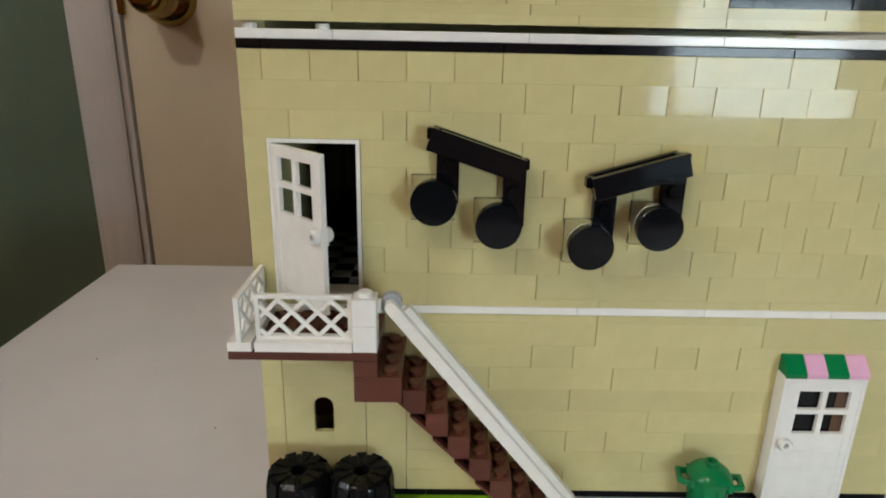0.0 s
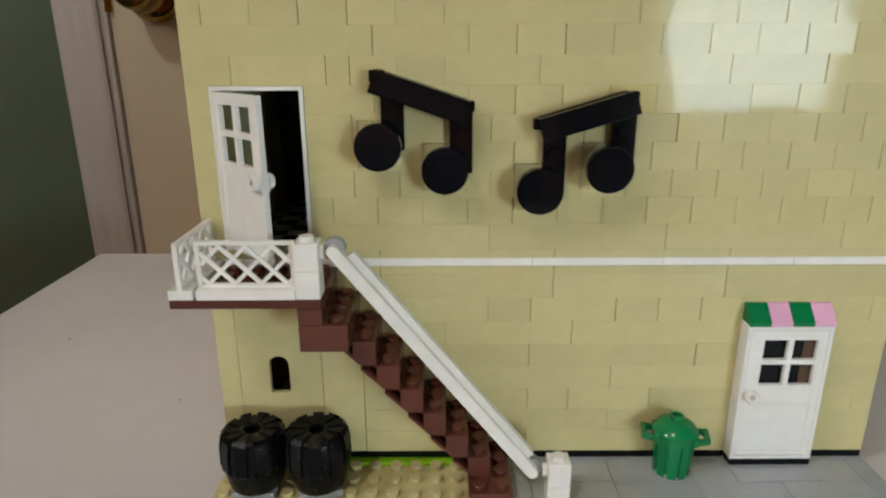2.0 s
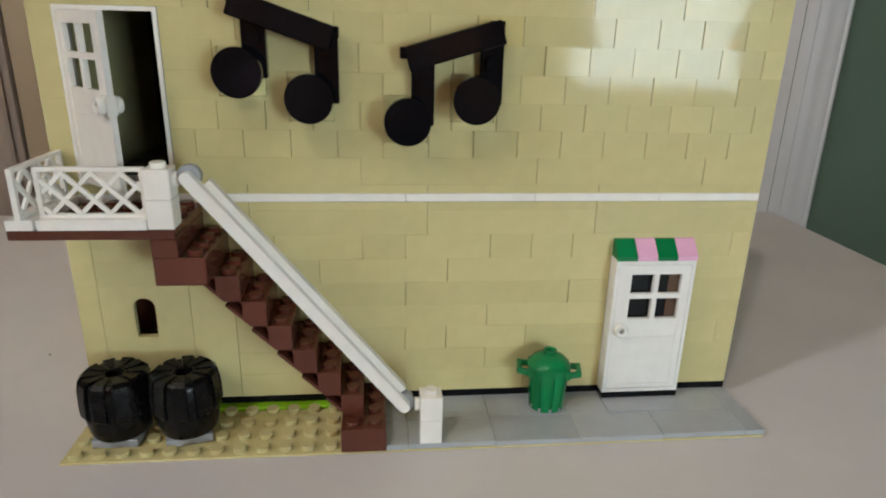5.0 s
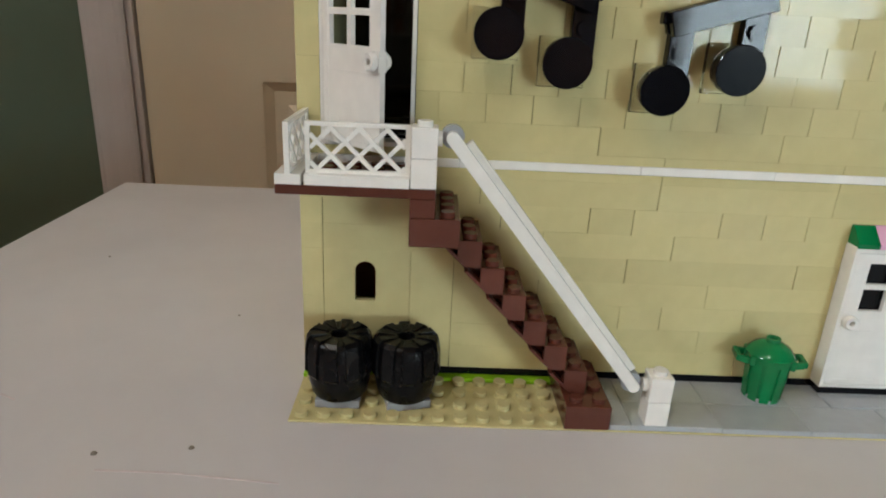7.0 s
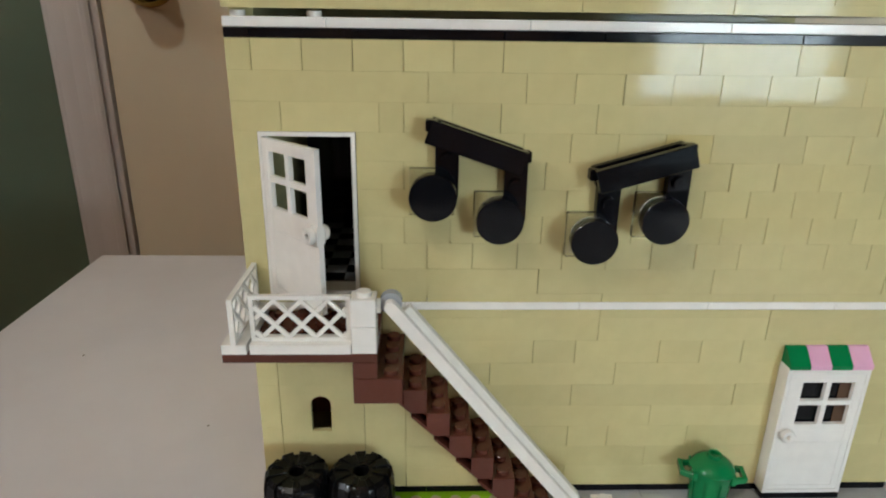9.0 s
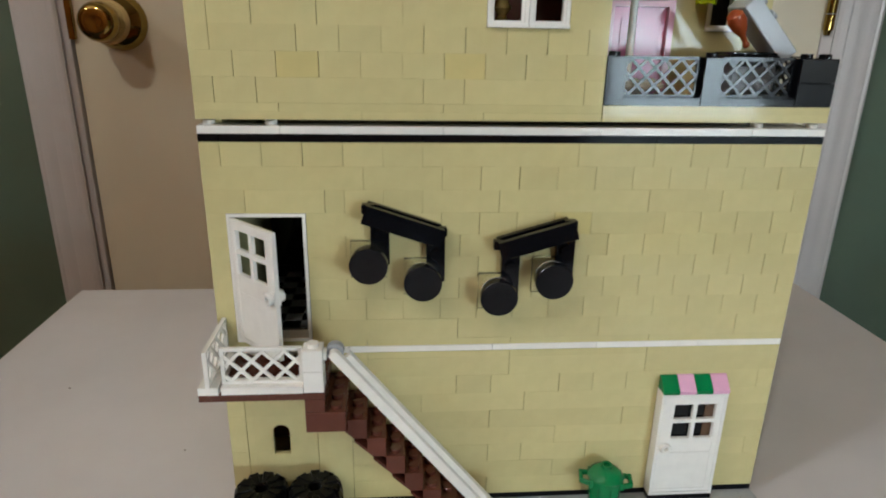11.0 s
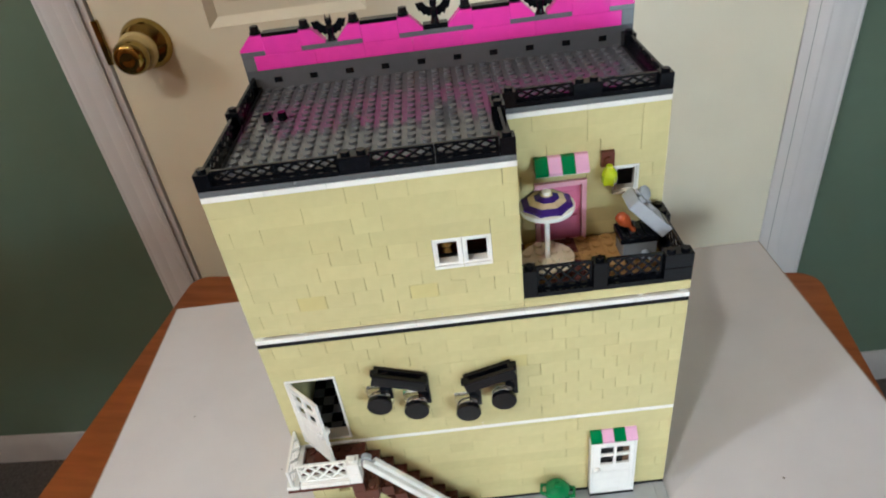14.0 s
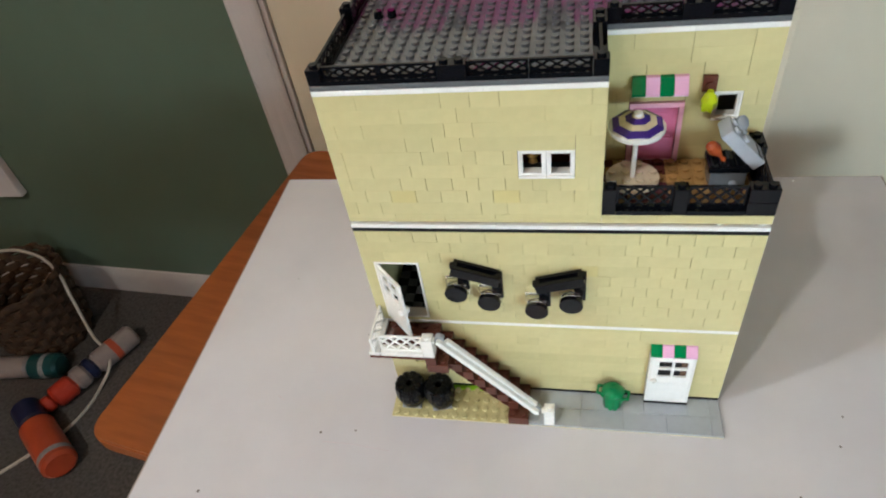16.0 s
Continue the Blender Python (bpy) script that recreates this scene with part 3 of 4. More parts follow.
course(terrace, "(2) 4", 20, 7, 75.05, (L3 + 17 - 75.05), name="plate")
part("side_wall", sblock(19.05, 20, 1, 7, L3, W3, 0), TAN, building, "tan wall beside the terrace")
for x0, x1, z0, z1 in ((0, 1, 2, W3), (31, 32, 2, 59)):
    part("side_wall", sblock(x0 + 0.004, x1 - 0.004, 1.01, DEPTH, z0, z1 - 0.6, 0), TAN, building, "plain tan side wall")
part("side_wall", sblock(31, 31.996, 8.02, DEPTH, L3, W3, 0), TAN, building, "plain tan side wall")
part("street_wall", sblock(0.02, 31.98, DEPTH - 1, DEPTH - 0.02, 2, W3 - 0.2, 0), TAN, building, "plain tan street wall")
part("terrace_deck", sblock(20.02, 31.98, 1.02, 7, L3, 61, 0), BROWN, building, "reddish brown terrace floor")
for x0, x1, y0 in ((0, 4, 0), (4, 8, 0), (8, 12, 0), (12, 20, 0), (20, 26, 7), (26, 32, 7)):
    part("white_band", sblock(x0, x1, y0 - 0.05, y0 + 1, W3, W3 + 1, 0.00025), WHITE, building)
for x0, x1, y0 in ((0, 6, 0), (6, 14, 0), (14, 20, 0), (20, 32, 7)):
    part("grey_band", sblock(x0, x1, y0 - 0.02, y0 + 1, W3 + 1, W3 + 2, 0.00025), DGREY, building)
part("roof_plate", sblock(0, 20, 1, DEPTH, W3 + 1, ROOF - 0.02), ROOFGREY, building, "dark grey studded roof plate")
part("roof_plate", sblock(20, 32, 8, DEPTH, W3 + 1, ROOF - 0.02), ROOFGREY, building, "dark grey studded roof plate")
bm = studs(bmesh.new(), [(i, j) for i in range(1, 31) for j in range(1, 17) if i < 19 or j > 7], ROOF * P - 0.0001, 12)
tagged(part("roof_studs", bm, ROOFGREY, building, "dark grey studs of the roof"), kind="stuff")
part("band_stud", studs(bmesh.new(), [(19, 0)], (W3 + 1) * P, 16), WHITE, building)


# ---- lattice fences ----
def lattice(parent, mat, x, y, z, n, h, along="x", base=0.0, pitch=1.15, thin=0.0011, label="", setback=0.5, slope=1.0):
    """A lattice fence n studs long, h plates high, lower left at stud (x, y)."""
    bm = bmesh.new()
    L, H, d = n * S - 0.0002, h * P, 0.0016
    yc = setback * S
    z0 = base * P
    if base:
        cube(bm, 0.0001, L, 0.0001, S - 0.0001, 0, z0)
    fw = 0.0015
    cube(bm, 0.0001, fw, yc - d / 2, yc + d / 2, z0, H)
    cube(bm, L - fw, L, yc - d / 2, yc + d / 2, z0, H)
    cube(bm, fw, L - fw, yc - d / 2, yc + d / 2, H - 0.0013, H)
    cube(bm, fw, L - fw, yc - d / 2, yc + d / 2, z0, z0 + 0.0011)
    w0, w1, v0, v1 = fw, L - fw, z0 + 0.0011, H - 0.0013
    step = pitch * S
    rise = v1 - v0
    k = -math.ceil(rise * slope / step) - 1
    while w0 + k * step < w1 + rise * slope:
        for s in (1, -1):
            a = w0 + (k + 0.25) * step
            # u = a + s * (v - v0) * slope, kept inside the frame
            (u0, q0), (u1, q1) = (a, v0), (a + s * rise * slope, v1)

            def clip(u, q, uo, qo):
                if u < w0:
                    q += (w0 - u) / (uo - u) * (qo - q) if uo != u else 0
                    u = w0
                elif u > w1:
                    q += (w1 - u) / (uo - u) * (qo - q) if uo != u else 0
                    u = w1
                return u, q
            if max(u0, u1) > w0 + 0.0004 and min(u0, u1) < w1 - 0.0004:
                e0 = clip(u0, q0, u1, q1)
                e1 = clip(u1, q1, u0, q0)
                if math.dist(e0, e1) > 0.0008:
                    bar(bm, (e0[0], yc + s * 0.0002, e0[1]), (e1[0], yc + s * 0.0002, e1[1]), thin, d * 0.62)
        k += 1
    if along == "y":
        bmesh.ops.transform(bm, matrix=Matrix.Translation((S, 0, 0)) @ Matrix.Rotation(radians(90), 4, "Z"), verts=bm.verts[:])
    return part("lattice_fence", bm, mat, parent, label, loc=(x * S, y * S, z * P), smooth=0)


def post(parent, mat, x0, x1, y0, y1, z0, z1, tops=True, name="post", label="", n=16):
    bm = sblock(x0, x1, y0, y1, z0, z1, 0.00025)
    if tops:
        studs(bm, [(x0 + i, y0 + j) for i in range(int(x1 - x0)) for j in range(int(y1 - y0))], z1 * P - 0.0001, n)
    return part(name, bm, mat, parent, label)


# roof parapet
RB = ROOF
post(building, BLACK, 0, 1, 0, 1, RB, RB + 3)
for x in (1, 5, 11, 15):
    lattice(building, BLACK, x, 0, RB, 4, 3, base=0.85, pitch=0.92, slope=1.75, label="black lattice parapet")
post(building, BLACK, 9, 11, 0, 1, RB, RB + 3)
post(building, BLACK, 19, 20, 0, 1, RB, RB + 3)
for y in (1, 5, 10, 14):
    lattice(building, BLACK, 0, y, RB, 4 if y < 14 else 3, 3, "y", base=0.85, pitch=0.92, slope=1.75)
post(building, BLACK, 0, 1, 9, 10, RB, RB + 3.6)
lattice(building, BLACK, 19, 1, RB, 4, 3, "y", base=0.85, pitch=0.92, slope=1.75)
post(building, BLACK, 19, 20, 5, 7, RB, RB + 3)
post(building, BLACK, 20, 21, 7, 8, RB, RB + 3)
lattice(building, BLACK, 21, 7, RB, 4, 3, base=0.85, pitch=0.92, slope=1.75)
post(building, BLACK, 25, 27, 7, 8, RB, RB + 3)
lattice(building, BLACK, 27, 7, RB, 4, 3, base=0.85, pitch=0.92, slope=1.75)
post(building, BLACK, 31, 32, 7, 8, RB, RB + 3)
for y in (8, 12):
    lattice(building, BLACK, 31, y, RB, 4, 3, "y", base=0.85, pitch=0.92, slope=1.75)
post(building, BLACK, 31, 32, 16, 17, RB, RB + 3)
bm = bmesh.new()
for x, y in ((2.3, 9.3), (3.4, 9.3)):
    cylinder(bm, (x + 0.5) * S, (y + 0.5) * S, ROOF * P + 0.0016, ROOF * P + 0.0062, 0.0031, 0.0024, 16)
part("roof_vent", bm, BLACK, building, "two small black roof vents")

# pink roof front with finials
py0, py1 = 17, 18
bm = sblock(0, 32, py0, py1, ROOF, ROOF + 4.2)
front = part("roof_front", bm, ROOFGREY, building, "dark grey roof front with a bright pink top")
# Peg holes are not cut: black blocks paint the shade inside them.
for i in range(10):
    part("peg_hole", sblock(2.5 + 3 * i - 0.33, 2.5 + 3 * i + 0.33, py0 - 0.02, py0 + 0.3, ROOF + 1.4, ROOF + 2.55, 0), BLACK, front)
for x0, x1 in ((1, 6), (6, 10), (10, 14), (14, 18), (18, 24), (24, 31)):
    part("pink_brick", sblock(x0, x1, py0 - 0.03, py1, ROOF + 4.2, ROOF + 7.2), HOTPINK, front)
for x0, x1 in ((0, 1), (31, 32)):
    part("grey_brick", sblock(x0, x1, py0, py1, ROOF + 4.2, ROOF + 7.2), DGREY, front)
for x0, x1 in ((0, 2), (5, 10), (13, 19), (22, 27), (30, 32)):
    part("grey_plate", sblock(x0, x1, py0 - 0.02, py1, ROOF + 7.2, ROOF + 8.2), DGREY, front)
for x0, x1 in ((2, 5), (10, 13), (19, 22), (27, 30)):
    part("pink_brick", sblock(x0, x1, py0 - 0.03, py1, ROOF + 7.2, ROOF + 10.8), HOTPINK, front)
    part("black_tile", sblock(x0, x1, py0 + 0.02, py1, ROOF + 10.8, ROOF + 11.6), BLACK, front)
zb, zt = ROOF + 8.2, ROOF + 11.2
for x0, x1, flat in ((0, 2, 1), (5, 7, 0), (8, 10, 1), (13, 15, 0), (17, 19, 1), (22, 24, 0), (25, 27, 1), (30, 32, 0)):
    a, b = x0 * S + 0.00006, x1 * S - 0.00006
    m = (x0 + 1) * S
    if flat:
        out = [(a, zb * P), (b, zb * P), (b, zt * P), (m, zt * P), (a, zb * P + 0.0014)]
    else:
        out = [(a, zb * P), (b, zb * P), (b, zb * P + 0.0014), (m, zt * P), (a, zt * P)]
    part("pink_slope", prism(bmesh.new(), out, py0 * S - 0.0002, py1 * S), HOTPINK, front, smooth=0)
    c = ((x0 + 1.5) if flat else (x0 + 0.5)) * S
    bm = lathe(bmesh.new(), [(0, zt * P), (0.0026, zt * P), (0.0038, zt * P + 0.0006), (0.0038, zt * P + 0.0018), (0.0031, zt * P + 0.0022), (0.0027, zt * P + 0.0052), (0.0024, zt * P + 0.0056), (0, zt * P + 0.0056)], 20, c, (py0 + 0.5) * S)
    part("round_cap", bm, BLACK, front)
for c, base_w in ((7.5, 0.5), (16, 1.0), (24.5, 0.5)):
    bm = bmesh.new()
    zz = (ROOF + 8.2) * P
    cy = (py0 + 0.5) * S
    if base_w > 0.6:
        cube(bm, (c - 1) * S, (c + 1) * S, cy - 0.0036, cy + 0.0036, zz, zz + P)
        zz += P
    u = c * S
    lathe(bm, [(0, zz), (0.0030, zz), (0.0022, zz + 0.0035), (0.0032, zz + 0.0085), (0.0018, zz + 0.0100), (0.0024, zz + 0.0112), (0.0022, zz + 0.0138), (0, zz + 0.0146)], 14, u, cy)
    for s in (-1, 1):
        wing = [(0.0012, 0.0052), (0.0038, 0.0040), (0.0050, 0.0058), (0.0068, 0.0050), (0.0080, 0.0078), (0.0098, 0.0082), (0.0114, 0.0128), (0.0066, 0.0134), (0.0046, 0.0108), (0.0012, 0.0090)]
        prism(bm, [(u + s * p, zz + q) for p, q in wing][::s], cy - 0.0009, cy + 0.0009)
        prism(bm, [(u + s * 0.0003, zz + 0.0132), (u + s * 0.0021, zz + 0.0128), (u + s * 0.0017, zz + 0.0168)][::s], cy - 0.0008, cy + 0.0008)
    part("winged_finial", bm, BLACK, front, "black winged finial")


# ---- doors and windows of the toy building ----
def toy_door(x, y, z, h, frame_mat, leaf_mat, hinge="left", swing=0.0, panes=True, label="", proud=0.0, sunk=0.0016, f=0.0015, head=0.0015):
    """A one-by-four framed toy door at stud x, y, plate z; swing opens it outwards."""
    W, H = 4 * S, h * P
    top = part("toy_door", bmesh.new(), frame_mat, building, label, loc=(x * S, y * S, z * P))
    bm = bmesh.new()
    for a0, a1, b0, b1 in ((0.0001, f, 0.0001, H - 0.0001), (W - f, W - 0.0001, 0.0001, H - 0.0001), (f, W - f, H - head, H - 0.0001), (f, W - f, 0.0001, 0.0016)):
        cube(bm, a0, a1, -proud, S - 0.0002, b0, b1)
    bm.to_mesh(top.data)
    bm.free()
    top.data.materials[0] = frame_mat
    bm = bmesh.new()
    w, hh, d = W - 2 * f - 0.0003, H - head - 0.0021, 0.0017
    # leaf drawn with its hinge at u = 0
    wins = [(u0 * w, u1 * w, v0 * hh, v1 * hh) for u0, u1 in ((0.115, 0.43), (0.50, 0.815)) for v0, v1 in ((0.777, 0.939), (0.578, 0.740))] if panes else []
    us = sorted({0, w, *[q for a in wins for q in a[:2]]})
    vs = sorted({0, hh, *[q for a in wins for q in a[2:]]})
    for a0, a1 in zip(us, us[1:]):
        for b0, b1 in zip(vs, vs[1:]):
            mid = ((a0 + a1) / 2, (b0 + b1) / 2)
            if not any(q[0] < mid[0] < q[1] and q[2] < mid[1] < q[3] for q in wins):
                cube(bm, a0, a1, 0, d, b0, b1)
    bmesh.ops.remove_doubles(bm, verts=bm.verts[:], dist=1e-6)
    # raised border lines and the lower field
    for a0, a1, b0, b1 in ((0.0, 0.09 * w, 0, hh), (0.91 * w, w, 0, hh), (0.09 * w, 0.91 * w, 0.93 * hh, hh), (0.09 * w, 0.91 * w, 0, 0.035 * hh), (0.09 * w, 0.91 * w, 0.425 * hh, 0.431 * hh)):
        cube(bm, a0, a1, -0.0002, 0.0001, b0, b1)
    if not panes:
        for a0, a1, b0, b1 in ((0.16 * w, 0.8 * w, 0.50 * hh, 0.88 * hh), (0.16 * w, 0.8 * w, 0.08 * hh, 0.40 * hh)):
            cube(bm, a0, a1, -0.0005, 0.0001, b0, b1)
    hinge_x = f + 0.00015 if hinge == "left" else W - f - 0.00015
    sgn = 1 if hinge == "left" else -1
    turn_m = Matrix.Translation((hinge_x, sunk, 0.0019)) @ Matrix.Rotation(-radians(swing) * sgn, 4, "Z") @ (Matrix.Identity(4) if hinge == "left" else Matrix.Scale(-1, 4, (1, 0, 0)))
    bmesh.ops.transform(bm, matrix=turn_m, verts=bm.verts[:])
    bmesh.ops.recalc_face_normals(bm, faces=bm.faces[:])
    leaf = part("leaf", bm, leaf_mat, top, smooth=0)
    bm = bmesh.new()
    hu, hv = 0.905 * w, (0.50 if panes else 0.43) * hh
    if panes:
        for s in (-1, 1):
            ring = lathe(bmesh.new(), [(0.0011, 0.0003), (0.0011, 0.0028), (0.0023, 0.0030), (0.0027, 0.0024), (0.0027, 0.0010), (0.0018, 0.0006), (0.0018, 0.0)], 20)
            tmp = bpy.data.meshes.new("tmp")
            bmesh.ops.transform(ring, matrix=Matrix.Translation((hu, (0 if s < 0 else d), hv)) @ Matrix.Rotation(radians(90 * -s), 4, "X"), verts=ring.verts[:])
            ring.to_mesh(tmp)
            ring.free()
            bm.from_mesh(tmp)
            bpy.data.meshes.remove(tmp)
        if swing:
            cube(bm, hu - 0.0012, hu + 0.0026, -0.0007, d + 0.0007, hv - 0.0030, hv + 0.0030)
    else:
        cube(bm, hu - 0.0050, hu, -0.0016, 0.0002, hv - 0.0004, hv + 0.0006)
    bmesh.ops.transform(bm, matrix=turn_m, verts=bm.verts[:])
    bmesh.ops.recalc_face_normals(bm, faces=bm.faces[:])
    part("handle", bm, leaf_mat, leaf)
    return top


toy_door(1, 0, 30, 18, WHITE, WHITE, "left", 45, label="white toy door with four panes standing open", proud=0.0004, sunk=-0.0014)
toy_door(25, -0.74, 3, 18, WHITE, WHITE, "right", 0, label="closed white toy door with four panes", sunk=0.0003)
# Solid black block stands for the shaded space behind the panes.
part("door_box", sblock(25.2, 28.8, -0.40, 0.9, 3, 20.8, 0), BLACK, building, "solid black block in place of the shade behind the white door")
part("inner_panel", sblock(27.85, 28.6, -0.45, -0.41, 10, 20, 0), DIMBROWN, building, "dull brown wall seen behind the panes")
part("black_plate", sblock(25, 29, -0.80, 0.9, 2, 3), BLACK, building)
toy_door(22, 6.75, 61, 14, FRAMEPINK, MAGENTA, "left", 0, False, label="closed rose toy door in a pink frame", sunk=0.0026, f=0.0030, head=0.0032)
part("door_backing", sblock(22.1, 25.9, 7.6, 7.9, 61, 76, 0), BLACK, building)


def awning(x, y, z, h=3.0):
    top = part("awning", sblock(x, x + 4, y + 0.0, y + 1, z - 0.15, z + 0.15, 0), WHITE, building, "green and pink striped toy awning")
    for i in range(4):
        out = [(y * S - 0.0004, z * P), ((y + 1) * S, z * P), ((y + 1) * S, (z + h) * P), ((y + 0.62) * S, (z + h) * P), (y * S - 0.0004, z * P + 0.0016)]
        part("stripe", prism(bmesh.new(), [(u, v) for u, v in out], (x + i) * S + 0.00008, (x + i + 1) * S - 0.00008, "x"), GREEN if i % 2 == 0 else PINK, top, smooth=0)


awning(25, -0.76, 21.1, 2.3)
awning(22, 6, 77.6)


def toy_window(x, y, z):
    top = part("toy_window", bmesh.new(), WHITE, building, "small white two-stud toy window", loc=(x * S, y * S, z * P))
    bm = bmesh.new()
    W, H, f = 2 * S, 6 * P, 0.0016
    for a0, a1, b0, b1 in ((0.0001, f, 0.0001, H), (W - f, W - 0.0001, 0.0001, H), (f, W - f, H - f, H), (f, W - f, 0.0001, f)):
        cube(bm, a0, a1, -0.0002, S, b0, b1)
    chamfer(bm, 0.0001)
    bm.to_mesh(top.data)
    bm.free()
    part("sill", block(0.0001, W - 0.0001, -0.0014, 0, 0.0001, 0.0017, 0.0002), WHITE, top)
    bm = bmesh.new()
    for a0, a1, b0, b1 in ((f, f + 0.0011, f, H - f), (W - f - 0.0011, W - f, f, H - f), (f + 0.0011, W - f - 0.0011, H - f - 0.0011, H - f), (f + 0.0011, W - f - 0.0011, f, f + 0.0011)):
        cube(bm, a0, a1, 0.0006, 0.0022, b0, b1)
    part("casement", bm, WHITE, top, smooth=0)


toy_window(14, 0, L3 + 11)
toy_window(16, 0, L3 + 11)
toy_window(28, 7, L3 + 11)
part("room_back", sblock(12.5, 19, 3.4, 3.9, L3 + 8, L3 + 20, 0), BROWN, building, "dark brown inner wall behind the window")
part("inner_gold", lathe(bmesh.new(), [(0, 0), (0.002, 0.0005), (0.0012, 0.002), (0.0026, 0.004), (0.0016, 0.006), (0.0022, 0.008), (0, 0.010)], 14), GOLD, building, "little gold ornament behind the window", loc=(14.95 * S, 1.6 * S, (L3 + 11.6) * P)).scale = (1.5, 1.5, 1.4)
part("room_back", sblock(26.6, 31, 10.0, 10.4, L3 + 8, L3 + 20, 0), DGREY, building)
# wall lamp on the terrace
bracket = part("wall_lamp", sblock(27.0, 28.0, 6.62, 7.0, 77.2, 80.4), BROWN, building, "brown bracket with a neon green lamp")
stud = cylinder(bmesh.new(), 0, 0, 0, 0.0017, 0.0024, n=16)
bmesh.ops.transform(stud, matrix=Matrix.Translation((27.5 * S, 6.62 * S, 78.7 * P)) @ toward, verts=stud.verts[:])
part("stud", stud, BROWN, bracket)
bm = lathe(bmesh.new(), [(0, 75.45 * P), (0.0030, 74.85 * P), (0.0047, 74.35 * P), (0.0051, 75.25 * P), (0.0047, 76.35 * P), (0.0036, 77.25 * P), (0.0022, 77.75 * P), (0.0019, 78.25 * P), (0, 78.25 * P)], 10, 27.5 * S, 6.15 * S)
# petals: every other rib of the lower rim drawn in and up
for v in bm.verts:
    dx, dy = v.co.x - 27.5 * S, v.co.y - 6.15 * S
    if v.co.z < 75.95 * P and round(math.atan2(dy, dx) / (math.pi / 5)) % 2:
        v.co.x, v.co.y, v.co.z = 27.5 * S + dx * 0.80, 6.15 * S + dy * 0.80, v.co.z + 0.0010
part("shade", bm, NEON, bracket, "translucent neon green tulip lamp shade", smooth=12)
# chequered floor inside the open door
for i in range(8):
    for j in range(10):
        part("floor_tile", sblock(1 + i, 2 + i, 1 + j, 2 + j, 28.6, 29.6, 0.0002), BLACK if (i + j) % 2 else DGREY, middle, "black and grey chequered floor tile" if i + j == 0 else "")
# Black sheet put in for the darkness of the room behind the door.
part("inner_wall", sblock(1, 12, 11.2, 11.6, 28, 57, 0), BLACK, building, "black sheet standing for the shaded room behind the open door")

# ---- outside stairs with balcony ----
stairs = empty("outside_stairs", (0, 0, T), "reddish brown toy-brick stairs with a white balcony and handrail", "stairs")
STEP_TOPS = (7, 10, 13, 16, 19, 22)


def rise(p):
    """Height in plates of the stairs, which stand on the thin base plate."""
    return YT + 0.971 * (p - 1)


def stair_block(x0, x1, y0, y1, z0, z1, spots=(), name="landing_block", label=""):
    return part(name, studs(sblock(x0, x1, y0, y1, rise(z0), rise(z1)), spots, rise(z1) * P - 0.0001, 16), BROWN, stairs, label)


stair_block(12, 14, -4, 0, 1, 4, [(13, -4), (13, -3), (13, -2), (13, -1), (12, -4)], "bottom_step")
for i, top in enumerate(STEP_TOPS):
    x, zt, zl = 12 - i, rise(top), rise(top - 3)
    bm = bmesh.new()
    g = 0.00006
    # inverted slope: the underside rises to the next step; its outer face has a pocket left of the tread
    foot = [((x + 0.30) * S, zl * P + g), ((x + 1) * S - g, zl * P + g), ((x + 1) * S - g, zt * P - g)]
    lip = [((x - 0.7) * S, zt * P - g), ((x - 0.7) * S, (zt - 0.45) * P)]
    pocket = [(x * S, zt * P - g), (x * S, (zt - 1.7) * P), ((x - 0.55) * S, (zt - 0.42) * P), ((x - 0.68) * S, (zt - 0.42) * P), lip[1]]
    prism(bm, foot + lip, -2.25 * S, -g)
    prism(bm, foot + pocket, -3 * S + g, -2.25 * S - 0.00001)
    chamfer(bm, 0.00012)
    studs(bm, [(x, -3), (x, -2), (x, -1)], zt * P - 0.0001, 16)
    part("step", bm, BROWN, stairs)
DK = 27  # underside of the balcony plate
stair_block(5, 7, -4, 0, 22, 25, [(6, -4), (6, -3), (6, -2), (6, -1)])
stair_block(5, 6, -4, 0, 25, DK)
stair_block(-0.1, 6, -4.05, 0, DK, DK + 1, [(i, j) for i in range(1, 6) for j in range(-3, 0)], "balcony_plate", "reddish brown balcony floor plate")
ZB = rise(DK + 1)
lattice(stairs, WHITE, 1, -4.05, ZB, 4, 5.85, base=1.0, pitch=1.06, thin=0.0013, label="white lattice balcony fence", setback=0.5)
lattice(stairs, WHITE, -0.1, -4.05, ZB, 4, 5.85, "y", base=1.0, pitch=1.06, thin=0.0013, label="white lattice balcony fence", setback=0.5)
for z in (ZB, ZB + 2.92):
    post(stairs, WHITE, 5, 6, -4.05, -3.05, z, z + 2.92, z > ZB)


def peg(bm, x0, x1, y, z, r):
    b = bmesh.ops.create_cone(bm, cap_ends=True, segments=18, radius1=r, radius2=r, depth=x1 - x0, matrix=Matrix.Translation(((x0 + x1) / 2, y, z)) @ Matrix.Rotation(radians(90), 4, "Y"))
    return bm


yr = -3.5 * S
part("peg", peg(bmesh.new(), 6 * S, 6.16 * S, yr, (ZB + 4.7) * P, 0.0024), WHITE, stairs)
foot_x = 15.5
for z in (PT, PT + 2.95):
    post(stairs, WHITE, foot_x, foot_x + 1, -4, -3, z, z + 2.95, z > PT)
part("peg", peg(bmesh.new(), foot_x * S - 0.0018, foot_x * S, yr, 6.7 * P, 0.0024), WHITE, stairs)
# handrail: two long tiles back to back on hinged ends
a = Vector((6.55 * S, 0, 32.55 * P))
b = Vector((14.80 * S, 0, 6.85 * P))
